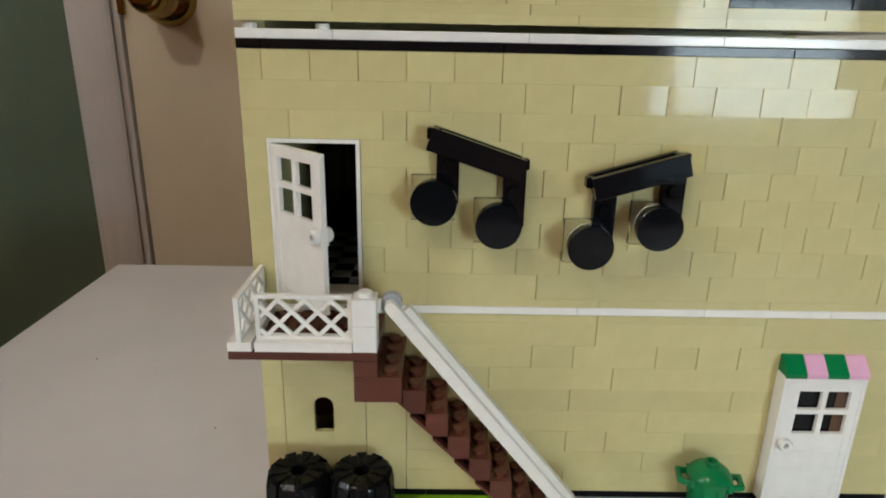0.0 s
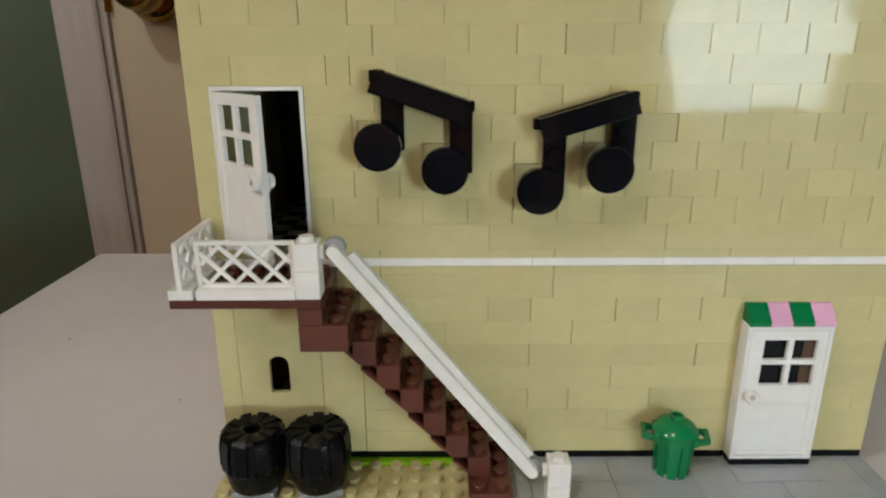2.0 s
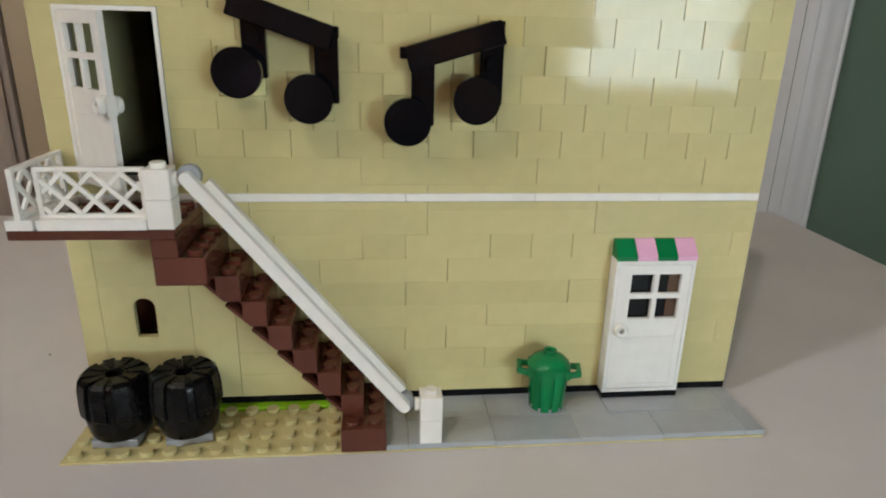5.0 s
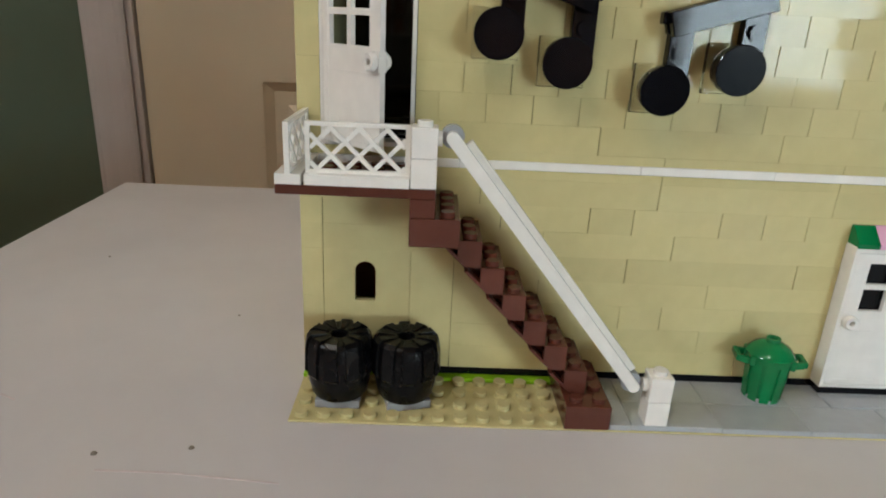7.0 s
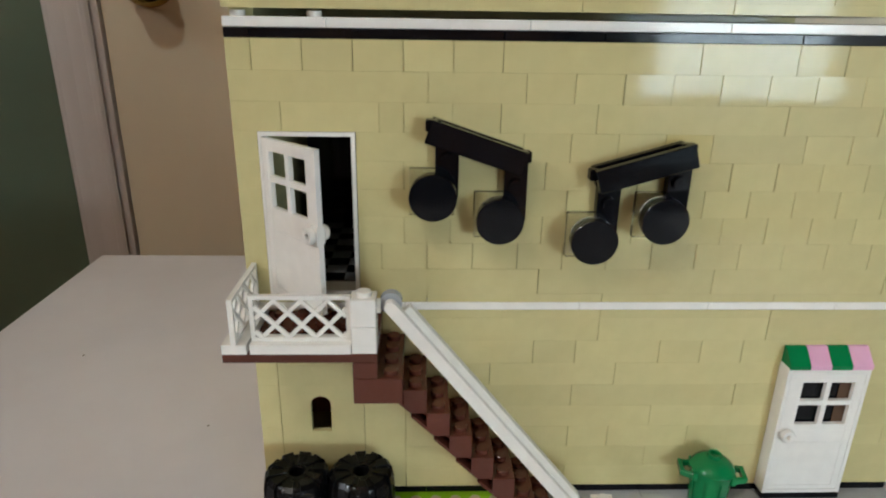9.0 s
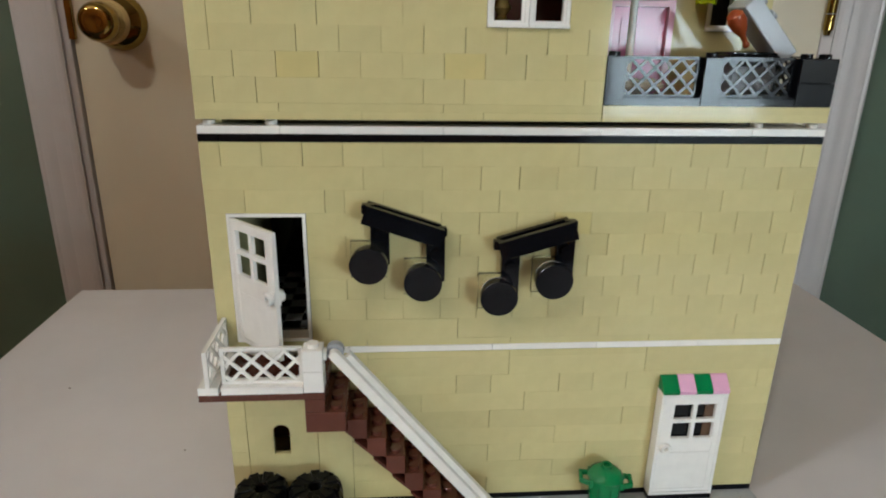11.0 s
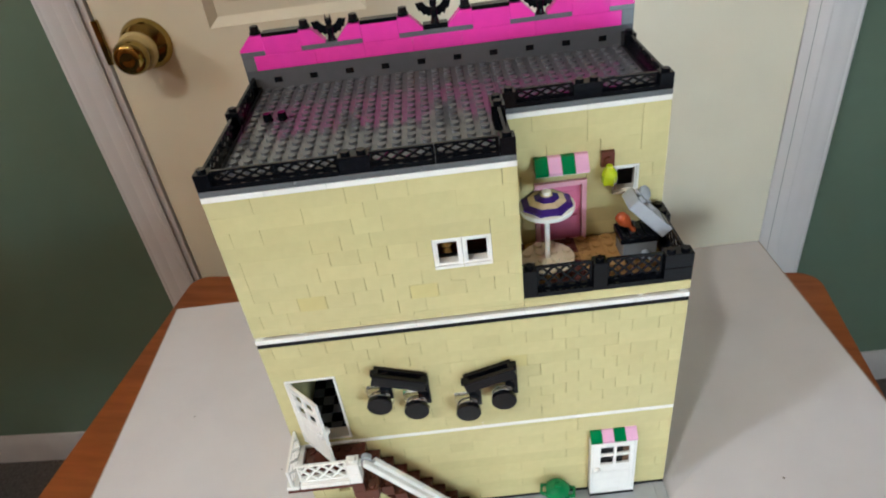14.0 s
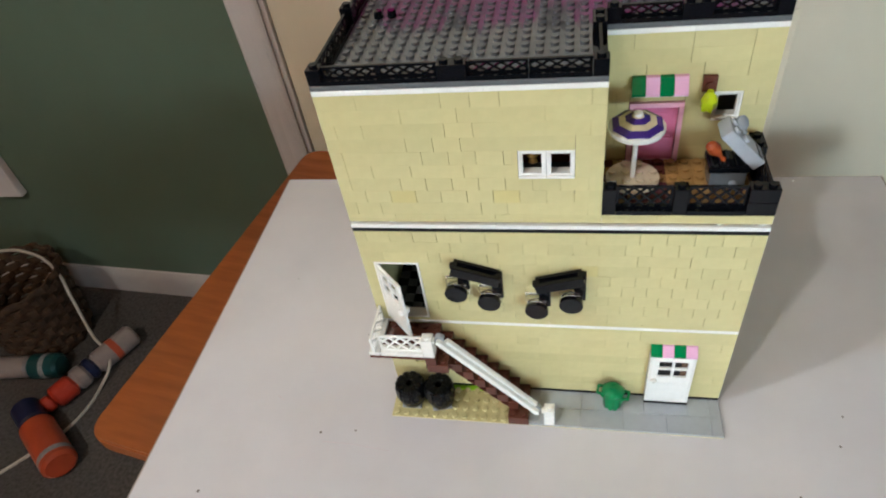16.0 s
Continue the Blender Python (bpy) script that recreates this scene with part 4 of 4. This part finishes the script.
way = (b - a).normalized()
nor = Vector((-way.z, 0, way.x))
if nor.z < 0:
    nor = -nor


def rail(name, a, b, r0, r1, y0, y1, mat, round_ends=True, label=""):
    """A long tile between r0 and r1 off the line a-b, with round ends."""
    mid, half = (r0 + r1) / 2, (r1 - r0) / 2
    out = []
    for c, s in ((b, 1), (a, -1)):
        n = 10 if round_ends else 1
        for i in range(n + 1):
            t = radians(90 - 180 * i / n)
            p = c + nor * (mid + s * half * math.sin(t)) + (way * (s * half * math.cos(t)) if round_ends else Vector())
            out.append((p.x, p.z))
    bmx = prism(bmesh.new(), out, y0, y1)
    chamfer(bmx, 0.0002)
    return part(name, bmx, mat, stairs, label, smooth=30)


rail("handrail", a, b, -0.0020, 0.0020, yr - 0.0036, yr - 0.0003, WHITE, label="white handrail bar with round ends")
rail("handrail", a + way * 0.0045, b - way * 0.004, -0.0003, 0.0042, yr - 0.0002, yr + 0.0032, WHITE, False)
for c in (a, b):
    bmx = bmesh.new()
    bmesh.ops.create_cone(bmx, cap_ends=True, segments=20, radius1=0.0036, radius2=0.0036, depth=0.0034, matrix=Matrix.Translation((c.x, yr + 0.0018, c.z)) @ Matrix.Rotation(radians(90), 4, "X"))
    part("hinge", bmx, GREY, stairs, "light grey hinge")


# ---- music notes on the wall ----
def note(discs, beam_top, stem_studs, label):
    x_mid = sum(d[0] for d in discs) / 2
    ob = empty("music_note", (x_mid * S, 0, T + discs[0][1] * P), label, "wall ornament", "music notes on the wall")

    def loc(x, z):
        return ((x - x_mid) * S, (z - discs[0][1]) * P)
    front = -0.0118  # face of the note heads
    (lx, lz), (rx, rz) = [loc(*q) for q in beam_top]
    u = Vector((rx - lx, 0, rz - lz)).normalized()
    down = Vector((u.z, 0, -u.x))
    for k, ((dx, dz), stud_at) in enumerate(zip(discs, stem_studs)):
        cx, cz = loc(dx, dz)
        part("mount_plate", block(cx - S + 0.0002, cx + S - 0.0004, -0.0031, -0.0002, cz - S - 0.0002, cz + S - 0.0002, 0.0003), CLEAR, ob, "clear square mounting plate").visible_shadow = False
        prof = [(0, 0.0032), (0.0058, 0.0032), (0.0058, 0.0044), (0.0072, 0.0047), (0.0072, 0.0058), (0.0058, 0.0061), (0.0058, 0.0070), (0.0072, 0.0073), (0.0072, -front - 0.0033), (0, -front - 0.0033)]
        ring = lathe(bmesh.new(), prof, 32)
        bmesh.ops.transform(ring, matrix=Matrix.Translation((cx, 0, cz)) @ toward, verts=ring.verts[:])
        part("spacer", ring, CLEAR, ob, "clear round spacer").visible_shadow = False
        disc = lathe(bmesh.new(), [(0, -front), (0.0076, -front), (0.0079, -front - 0.0003), (0.0079, -front - 0.0031), (0.0068, -front - 0.0032), (0, -front - 0.0032)], 40)
        tilt = Matrix.Translation((0, front, 0)) @ Matrix.Rotation(radians(2.5), 4, "X") @ Matrix.Rotation(radians(-2.0), 4, "Z") @ Matrix.Translation((0, -front, 0))
        bmesh.ops.transform(disc, matrix=Matrix.Translation((cx, 0, cz)) @ tilt @ toward, verts=disc.verts[:])
        part("note_head", disc, BLACK, ob)
        s0, zs = loc(*stud_at)
        zt = lz + (rz - lz) * (s0 - lx) / (rx - lx) - 0.0020
        st = block(s0 - 0.0039, s0 + 0.0039, -0.0043, -0.0003, cz - 0.002, zt, 0.0003)
        bmesh.ops.create_cone(st, cap_ends=True, segments=20, radius1=0.0024, radius2=0.0024, depth=0.0018, matrix=Matrix.Translation((s0, -0.0051, zs)) @ Matrix.Rotation(radians(90), 4, "X"))
        stem = part("stem", st, BLACK, ob)
        logo = bmesh.new()
        bmesh.ops.create_cone(logo, cap_ends=True, segments=12, radius1=0.0011, radius2=0.0010, depth=0.0003, matrix=Matrix.Translation((s0, -0.0061, zs)) @ Matrix.Rotation(radians(90), 4, "X"))
        part("stud_mark", logo, BLACK, stem)

    # beam: a bar against the wall, a bar before it, and the joint sunk between them
    def slant(y0, y1, e0, e1, top, thick):
        p = [Vector((lx, 0, lz)) - u * e0 + down * top, Vector((rx, 0, rz)) + u * e1 + down * top]
        q = [p[1] + down * (thick - top), p[0] + down * (thick - top)]
        bmx = prism(bmesh.new(), [(v.x, v.z) for v in (*p, *q)], y0, y1)
        return part("beam", chamfer(bmx, 0.0003), BLACK, ob)
    slant(-0.0034, -0.0004, 0.0, -0.0006, 0.0, 0.0070)
    slant(-0.0068, -0.0035, -0.0050, -0.0050, 0.0026, 0.0068)
    slant(-0.0100, -0.0069, 0.0004, 0.0006, 0.0, 0.0078)
    for k in (0.02, 0.98):
        c = Vector((lx + (rx - lx) * k, 0, lz + (rz - lz) * k)) + down * 0.0016
        part("beam_end", block(c.x - 0.0026, c.x + 0.0026, -0.0072, -0.0032, c.z - 0.0024, c.z + 0.0014, 0.0004), BLACK, ob)
    return ob


note(((8.20, 42.0), (10.98, 39.55)), ((8.20, 49.75), (12.05, 46.55)), ((8.79, 45.5), (11.68, 42.8)), "black toy-brick music note, beam falling to the lower head")
note(((15.00, 37.35), (17.88, 39.6)), ((14.88, 44.75), (18.72, 47.55)), ((15.68, 40.9), (18.60, 43.2)), "black toy-brick music note, beam rising to the upper head")


# ---- barrels ----
def barrel(x, y):
    ob = empty("barrel", (x * S, y * S, T + YT * P + 0.0001), "black ribbed plastic barrel on a grey plate", "barrel", "barrels in the yard")
    part("plate", block(-S + 0.0001, S - 0.0001, -S + 0.0001, S - 0.0001, 0, P, 0.0002), GREY, ob, "light grey square plate")
    H = 0.0226
    z0 = P + 0.0001
    bm = lathe(bmesh.new(), [(0, z0), (0.0094, z0), (0.0100, z0 + 0.001), (0.0109, z0 + 0.005), (0.0115, z0 + 0.010), (0.0116, z0 + 0.015), (0.0110, z0 + 0.0205), (0.0104, z0 + H - 0.0006),
                             (0.0096, z0 + H), (0.0032, z0 + H), (0.0030, z0 + H - 0.001), (0.0030, z0 + H - 0.008), (0, z0 + H - 0.008)], 40)
    body = part("body", bm, MATTEBLACK, ob)
    for i in range(10):
        bm = bmesh.new()
        path = [(0.0042, H + 0.0003, 0.0007), (0.0100, H + 0.0008, 0.0019), (0.0114, H - 0.0006, 0.0022), (0.0121, H - 0.0045, 0.0023), (0.0124, H - 0.0125, 0.0022), (0.0117, H - 0.0136, 0.0019)]
        rows = []
        for r, z, w in path:
            rows.append((bm.verts.new((r, -w, z0 + z)), bm.verts.new((r, w, z0 + z)), bm.verts.new((r - 0.0014, w * 1.06, z0 + z - 0.0010)), bm.verts.new((r - 0.0014, -w * 1.06, z0 + z - 0.0010))))
        for q, s in zip(rows, rows[1:]):
            for j in range(4):
                bm.faces.new((q[j], q[(j + 1) % 4], s[(j + 1) % 4], s[j]))
        bm.faces.new(rows[0])
        bm.faces.new(rows[-1][::-1])
        bmesh.ops.recalc_face_normals(bm, faces=bm.faces[:])
        bmesh.ops.rotate(bm, cent=(0, 0, 0), matrix=Matrix.Rotation(2 * math.pi * (i + 0.3) / 10, 3, "Z"), verts=bm.verts[:])
        part("rib", bm, MATTEBLACK, body, smooth=30)
    return ob


first = barrel(2, -2)
copy_thing(first, pose(4.98 * S, -2 * S, T + YT * P + 0.0001, 0, 0, 14))

# ---- rubbish bin ----
can = empty("rubbish_bin", (22.0 * S, -1.15 * S, T + PT * P), "green plastic toy dustbin with lid and two handles", "dustbin")
can.scale = (1.03, 1.03, 0.97)
part("foot_plate", lathe(bmesh.new(), [(0, 0), (0.0066, 0), (0.0066, 0.0016), (0, 0.0016)], 24), GREY, can, "light grey round plate under the bin")
body = part("body", lathe(bmesh.new(), [(0, 0.0017), (0.0062, 0.0017), (0.0066, 0.0060), (0.0072, 0.0160), (0.0078, 0.0164), (0.0080, 0.0186), (0, 0.0186)], 40), GREEN, can)
for i in range(10):
    bm = bmesh.new()
    rows = []
    for z, r in ((0.0004, 0.0067), (0.0165, 0.0077)):
        row = []
        for dr in (0.0, -0.0014):
            for k in (-1, 0, 1):
                t = 2 * math.pi * i / 10 + k * 0.235
                row.append(bm.verts.new(((r + dr) * math.cos(t), (r + dr) * math.sin(t), z)))
        rows.append(row)
    lo, hi = rows
    for q in ((0, 1), (1, 2), (2, 5), (5, 4), (4, 3), (3, 0)):
        bm.faces.new((lo[q[0]], lo[q[1]], hi[q[1]], hi[q[0]]))
    for q in (lo, hi):
        bm.faces.new((q[0], q[1], q[2], q[5], q[4], q[3]))
    bmesh.ops.recalc_face_normals(bm, faces=bm.faces[:])
    part("rib", bm, GREEN, body, smooth=20)
part("lid", lathe(bmesh.new(), [(0, 0.0187), (0.0081, 0.0187), (0.0083, 0.0193), (0.0080, 0.0200), (0.0064, 0.0220), (0.0040, 0.0236), (0.0025, 0.0240), (0.0025, 0.0256), (0.0015, 0.0256), (0.0015, 0.0244), (0, 0.0244)], 36), GREEN, can)
for s in (-1, 1):
    bm = bmesh.new()
    for t in (-1, 1):
        bar(bm, (s * 0.0068, t * 0.0040, 0.0165), (s * 0.0112, t * 0.0030, 0.0170), 0.0026, 0.0016)
        cube(bm, *sorted((s * 0.0058, s * 0.0078)), t * 0.0040 - 0.0014, t * 0.0040 + 0.0014, 0.0150, 0.0192)
    bar(bm, (s * 0.0112, -0.0038, 0.0172), (s * 0.0112, 0.0038, 0.0172), 0.0026, 0.0018, (1, 0, 0))
    chamfer(bm, 0.0003)
    handle = part("handle", bm, GREEN, can)
    handle.rotation_euler = (0, 0, radians(-12))

# ---- terrace rail and things on the terrace ----
TZ = L3 + 2
post(building, BLACK, 20, 21, 0, 1, TZ, TZ + 6)
lattice(building, BLACK, 21, 0, TZ, 4, 6, base=1.0, pitch=0.86, thin=0.0011, label="black lattice terrace fence")
post(building, BLACK, 25, 26, 0, 1, TZ, TZ + 6)
lattice(building, BLACK, 26, 0, TZ, 4, 6, base=1.0, pitch=0.86, thin=0.0011, label="black lattice terrace fence")
for z in (TZ, TZ + 3):
    post(building, BLACK, 30, 32, 0, 1, z, z + 3, z > TZ)
lattice(building, BLACK, 31, 1, TZ, 4, 6, "y", base=1.0, pitch=0.86, thin=0.0011)
post(building, BLACK, 31, 32, 5, 7, TZ, TZ + 6)
TAN2 = plastic("dark_tan_plastic", (0.42, 0.25, 0.09), 0.25, 0.15)
deck = bpy.data.objects["terrace_deck"]
for i in range(20, 31):
    for j in range(1, 7):
        m = TAN2 if i > 24 or (i * 7 + j * 3) % 5 == 0 else BROWN
        bm = sblock(i, i + 1, j, j + 1, 61, 61.55, 0.00015)
        if i > 23:
            cylinder(bm, (i + 0.5) * S, (j + 0.5) * S, 61.55 * P, 61.55 * P + 0.0016, 0.0025, n=14)
        part("deck_plate", bm, m, deck)
TB = 61.8 * P + T

patio = empty("parasol_table", (22.35 * S, 3.55 * S, TB), "round tan table dish with a striped white parasol", "parasol")
dish = lathe(bmesh.new(), [(0, 0.0), (0.006, 0.0), (0.0080, 0.0022), (0.0152, 0.0050), (0.0160, 0.0056), (0.0160, 0.0066), (0, 0.0066)], 36)
spots = []
for i in range(4):
    for j in range(4):
        if (i, j) not in ((0, 0), (0, 3), (3, 0), (3, 3)):
            spots.append((i, j))
dish = part("table_dish", dish, DISH, patio, "round tan studded plate")
for i, j in spots:
    part("stud", cylinder(bmesh.new(), (i - 1.5) * S, (j - 1.5) * S, 0.0066, 0.0083, 0.0024, n=14), DISH, dish)
part("pole", cylinder(bmesh.new(), 0, 0, 0.0066, 0.049, 0.0016, n=18), WHITE, patio)
zc = 0.0430
canopy = part("canopy", lathe(bmesh.new(), [(0, zc + 0.003), (0.0140, zc - 0.0018), (0.0156, zc - 0.0020), (0.0161, zc - 0.0008), (0.0160, zc + 0.0008), (0.0150, zc + 0.0013), (0, zc + 0.0066)], 40), WHITE, patio, "white parasol with purple and cream bands", smooth=40)


def band(r0, r1, mat, n=8):
    bm = bmesh.new()
    slope = (0.0098 - 0.0024) / 0.0150

    def ring(r, dz):
        return [bm.verts.new((r * math.cos(math.pi * (2 * i + 1) / n), r * math.sin(math.pi * (2 * i + 1) / n), zc + 0.0090 - r * slope * 0.86 + dz)) for i in range(n)]
    o, i_, ob_, ib = ring(r1, 0.0), ring(max(r0, 0.0001), 0.0), ring(r1, -0.0014), ring(max(r0, 0.0001), -0.0014)
    for k in range(n):
        j = (k + 1) % n
        bm.faces.new((o[k], o[j], i_[j], i_[k]))
        bm.faces.new((ob_[k], ib[k], ib[j], ob_[j]))
        bm.faces.new((o[k], ob_[k], ob_[j], o[j]))
    bmesh.ops.recalc_face_normals(bm, faces=bm.faces[:])
    return bm


part("band", band(0.0113, 0.0152, PURPLE), PURPLE, canopy, "purple band", smooth=0)
part("band", band(0.0075, 0.0113, CREAM), CREAM, canopy, "cream band", smooth=0)
part("band", band(0.0036, 0.0075, PURPLE), PURPLE, canopy, "purple band", smooth=0)
part("band", band(0.0, 0.0036, CREAM), CREAM, canopy, "cream band", smooth=0)
part("knob", cylinder(bmesh.new(), 0, 0, zc + 0.0070, zc + 0.0098, 0.0026, n=18), WHITE, canopy)

grill = empty("barbecue", (28.95 * S, 3.6 * S, TB), "grey and black toy barbecue with its lid propped open", "barbecue")
part("body", block(-0.0095, 0.0105, -0.0082, 0.0082, 0.0030, 0.0148, 0.0006), DGREY, grill)
tray = part("tray", block(-0.0112, 0.0113, -0.0088, 0.0088, 0.0149, 0.0192, 0.0005), BLACK, grill, "black grill tray")
for i in range(5):
    part("grate_bar", block(-0.0100 + i * 0.0046, -0.0082 + i * 0.0046, -0.0080, 0.0080, 0.0193, 0.0203, 0.0002), BLACK, tray)
for x in (-0.005, 0.0075):
    for y in (-0.006, 0.006):
        part("foot", cylinder(bmesh.new(), x, y, 0, 0.003, 0.0022, n=14), BLACK, grill)
tap = part("tap", cylinder(bmesh.new(), 0.0035, 0, 0.0, 0.0030, 0.0024, n=16, turn=Matrix.Translation((0, -0.0082, 0.0072)) @ toward), GREY, grill, "light grey round tap")
for x in (0.0016, 0.0054):
    part("claw", block(x - 0.0007, x + 0.0007, -0.0140, -0.0110, 0.0048, 0.0074, 0.0003), GREY, tap)
hood_turn = Matrix.Translation((0.0145, 0.0006, 0.0155)) @ Matrix.Rotation(radians(47), 4, "Y")
bm = block(-0.0320, -0.0010, -0.0078, 0.0078, -0.0005, 0.0072, 0.0004)
for u in (-0.0280, -0.0200):
    for v in (-0.004, 0.004):
        cylinder(bm, u, v, 0.0071, 0.0090, 0.0024, n=16)
bmesh.ops.transform(bm, matrix=hood_turn, verts=bm.verts[:])
hood = part("lid", bm, GREY, grill, "light grey lid tilted open")
bm = block(-0.0065, -0.0030, -0.0062, 0.0062, 0.0066, 0.0076, 0.0003)
bmesh.ops.transform(bm, matrix=hood_turn, verts=bm.verts[:])
part("lid_end", bm, BLACK, hood, "black slotted lower end")
bm = lathe(bmesh.new(), [(0, 0), (0.0012, 0), (0.0042, 0.001), (0.0044, 0.0028), (0.0030, 0.0034), (0, 0.0034)], 24)
bmesh.ops.transform(bm, matrix=hood_turn @ Matrix.Translation((-0.0240, 0.0065, 0.0084)) @ Matrix.Rotation(radians(35), 4, "X"), verts=bm.verts[:])
part("dial", bm, GREY, hood, "light grey round dial")
bm = lathe(bmesh.new(), [(0, -0.0080), (0.0013, -0.0078), (0.0017, -0.0066), (0.0011, -0.0056), (0.0014, -0.0024), (0.0033, 0.0010), (0.0042, 0.0045), (0.0035, 0.0076), (0.0016, 0.0092), (0, 0.0095)], 18)
bmesh.ops.scale(bm, vec=(0.95, 0.95, 1.05), verts=bm.verts[:])
bmesh.ops.transform(bm, matrix=Matrix.Rotation(radians(-36), 4, "Y") @ Matrix.Rotation(radians(12), 4, "X"), verts=bm.verts[:])
tagged(part("toy_drumstick", bm, ORANGE, loc=(27.95 * S, 2.65 * S, TB + 0.0292)), "roast-brown toy chicken leg on the barbecue", "toy food")

# ---- the storeys as they sit: the ground storey a hair low, the middle one a hair tall ----
SAG = 0.31


def settle(p):
    """Height in plates after settling, and its slope."""
    if p <= 0 or p >= 58:
        return p, 1.0
    if p <= 28:
        return p * (1 - SAG / 28), 1 - SAG / 28
    return p - SAG * (58 - p) / 30, 1 + SAG / 30


for top in [building] + [o for o in bpy.data.objects if o.name.startswith("music_note")]:
    for ob in top.children_recursive:
        lift, up = ob.location.z, ob.parent
        while up:
            lift, up = lift + up.location.z, up.parent
        if ob.data.users > 1:
            p = (lift - T) / P
            q, slope = settle(p)
            ob.location.z += (q - p) * P
            ob.scale.z = slope
        else:
            for v in ob.data.vertices:
                p = (lift + v.co.z - T) / P
                v.co.z += (settle(p)[0] - p) * P

# ---- things on the floor beside the table ----
basket = empty("wicker_basket", (-0.985, 0.432, 0), "dark brown woven wicker basket on the carpet", "basket")
for k in range(11):
    bm = bmesh.new()
    n = 56
    z = 0.012 + k * 0.0165
    r = 0.080 + 0.0018 * k
    verts = []
    for i in range(n):
        a_ = 2 * math.pi * i / n
        rr = r + 0.0035 * (1 if (i // 2 + k) % 2 else -1)
        ring = []
        for j in range(6):
            t = 2 * math.pi * j / 6
            ring.append(bm.verts.new(((rr + 0.004 * math.cos(t)) * math.cos(a_), (rr + 0.004 * math.cos(t)) * math.sin(a_), z + 0.009 * math.sin(t))))
        verts.append(ring)
    for i in range(n):
        p_, q_ = verts[i], verts[(i + 1) % n]
        for j in range(6):
            bm.faces.new((p_[j], q_[j], q_[(j + 1) % 6], p_[(j + 1) % 6]))
    part("woven_strand", bm, WICKER, basket)
part("bottom", cylinder(bmesh.new(), 0, 0, 0.001, 0.010, 0.079, n=40), WICKER, basket)
NAVY = material("navy_plastic", (0.008, 0.012, 0.045), 0.35, noise_amount=0.2)
RED = material("red_label_plastic", (0.42, 0.035, 0.015), 0.3, noise_amount=0.2, noise_scale=30)
ORANGERED = material("orange_red_plastic", (0.40, 0.062, 0.022), 0.32, noise_amount=0.15, noise_scale=25)
SILVER = material("grey_label", (0.30, 0.30, 0.30), 0.4, noise_amount=0.3, noise_scale=120)
TEAL = material("dark_teal_label", (0.01, 0.06, 0.06), 0.35, noise_amount=0.3, noise_scale=40)
# White plastic, darkened in colour for the shade of the corner.
SHADED_WHITE = material("shaded_white_bottle_plastic", (0.27, 0.22, 0.20), 0.3, noise_amount=0.1)


def lying(name, x0, y0, x1, y1, r, cuts, label, category):
    """A round container lying on the carpet from one end to the other; cuts: part, from, to, radius scale, material, label."""
    L = math.hypot(x1 - x0, y1 - y0)
    ob = empty(name, (x0, y0, r), label, category, "bottles on the carpet")
    ob.rotation_euler = (0, radians(90), math.atan2(y1 - y0, x1 - x0))
    for nm, s0, s1, k, mat, lab in cuts:
        rr, e = r * k, min(0.006, r * k * 0.3)
        bm = lathe(bmesh.new(), [(0, s0 * L), (rr - e, s0 * L), (rr, s0 * L + e), (rr, s1 * L - e), (rr - e, s1 * L), (0, s1 * L)], 28)
        part(nm, bm, mat, ob, lab)
    return ob


lying("spray_bottle", -0.748, 0.124, -0.900, 0.232, 0.031, (("body", 0.0, 0.66, 1.0, ORANGERED, ""), ("cap", 0.67, 1.0, 0.86, NAVY, "navy cap"), ("label", 0.05, 0.17, 1.012, SILVER, "grey paper label")),
      "orange-red bottle with a navy cap lying on the carpet", "bottle")
lying("spray_can", -0.772, 0.428, -0.866, 0.238, 0.024, (("body", 0.0, 0.45, 1.0, SHADED_WHITE, ""), ("print", 0.17, 0.29, 1.015, ORANGERED, "orange printed ring"), ("band", 0.45, 0.54, 1.0, NAVY, "navy band"),
      ("label", 0.54, 0.68, 0.99, SHADED_WHITE, "white label"), ("lower_body", 0.68, 0.9, 0.98, RED, "red lower half"), ("cap", 0.9, 1.0, 0.7, RED, "")),
      "white and red spray can with a navy band on the carpet", "spray can")
lying("lotion_bottle", -0.888, 0.336, -1.045, 0.318, 0.026, (("body", 0.0, 0.42, 1.0, TEAL, ""), ("label", 0.12, 0.26, 1.015, SILVER, "grey label"), ("cap", 0.43, 1.0, 0.9, SHADED_WHITE, "white cap")),
      "dark teal bottle with a white cap beside the basket", "bottle")

curve = bpy.data.curves.new("power_cord", "CURVE")
curve.dimensions, curve.bevel_depth, curve.bevel_resolution = "3D", 0.0032, 3
cord_pts = ((-1.06, 0.49, 0.20), (-0.985, 0.498, 0.195), (-0.905, 0.472, 0.175), (-0.866, 0.432, 0.12), (-0.832, 0.392, 0.055), (-0.786, 0.357, 0.030), (-0.788, 0.308, 0.006), (-0.803, 0.216, 0.0035), (-0.839, 0.166, 0.0035), (-0.891, 0.108, 0.0035), (-1.05, -0.05, 0.0035))
sp = curve.splines.new("BEZIER")
sp.bezier_points.add(len(cord_pts) - 1)
for p_, c in zip(sp.bezier_points, cord_pts):
    p_.co, p_.handle_left_type, p_.handle_right_type = c, "AUTO", "AUTO"
curve.materials.append(material("white_cord", (0.46, 0.41, 0.34), 0.45, noise_amount=0.08))
tagged(new("power_cord", curve), "white power cord trailing over the basket and carpet", "cord")
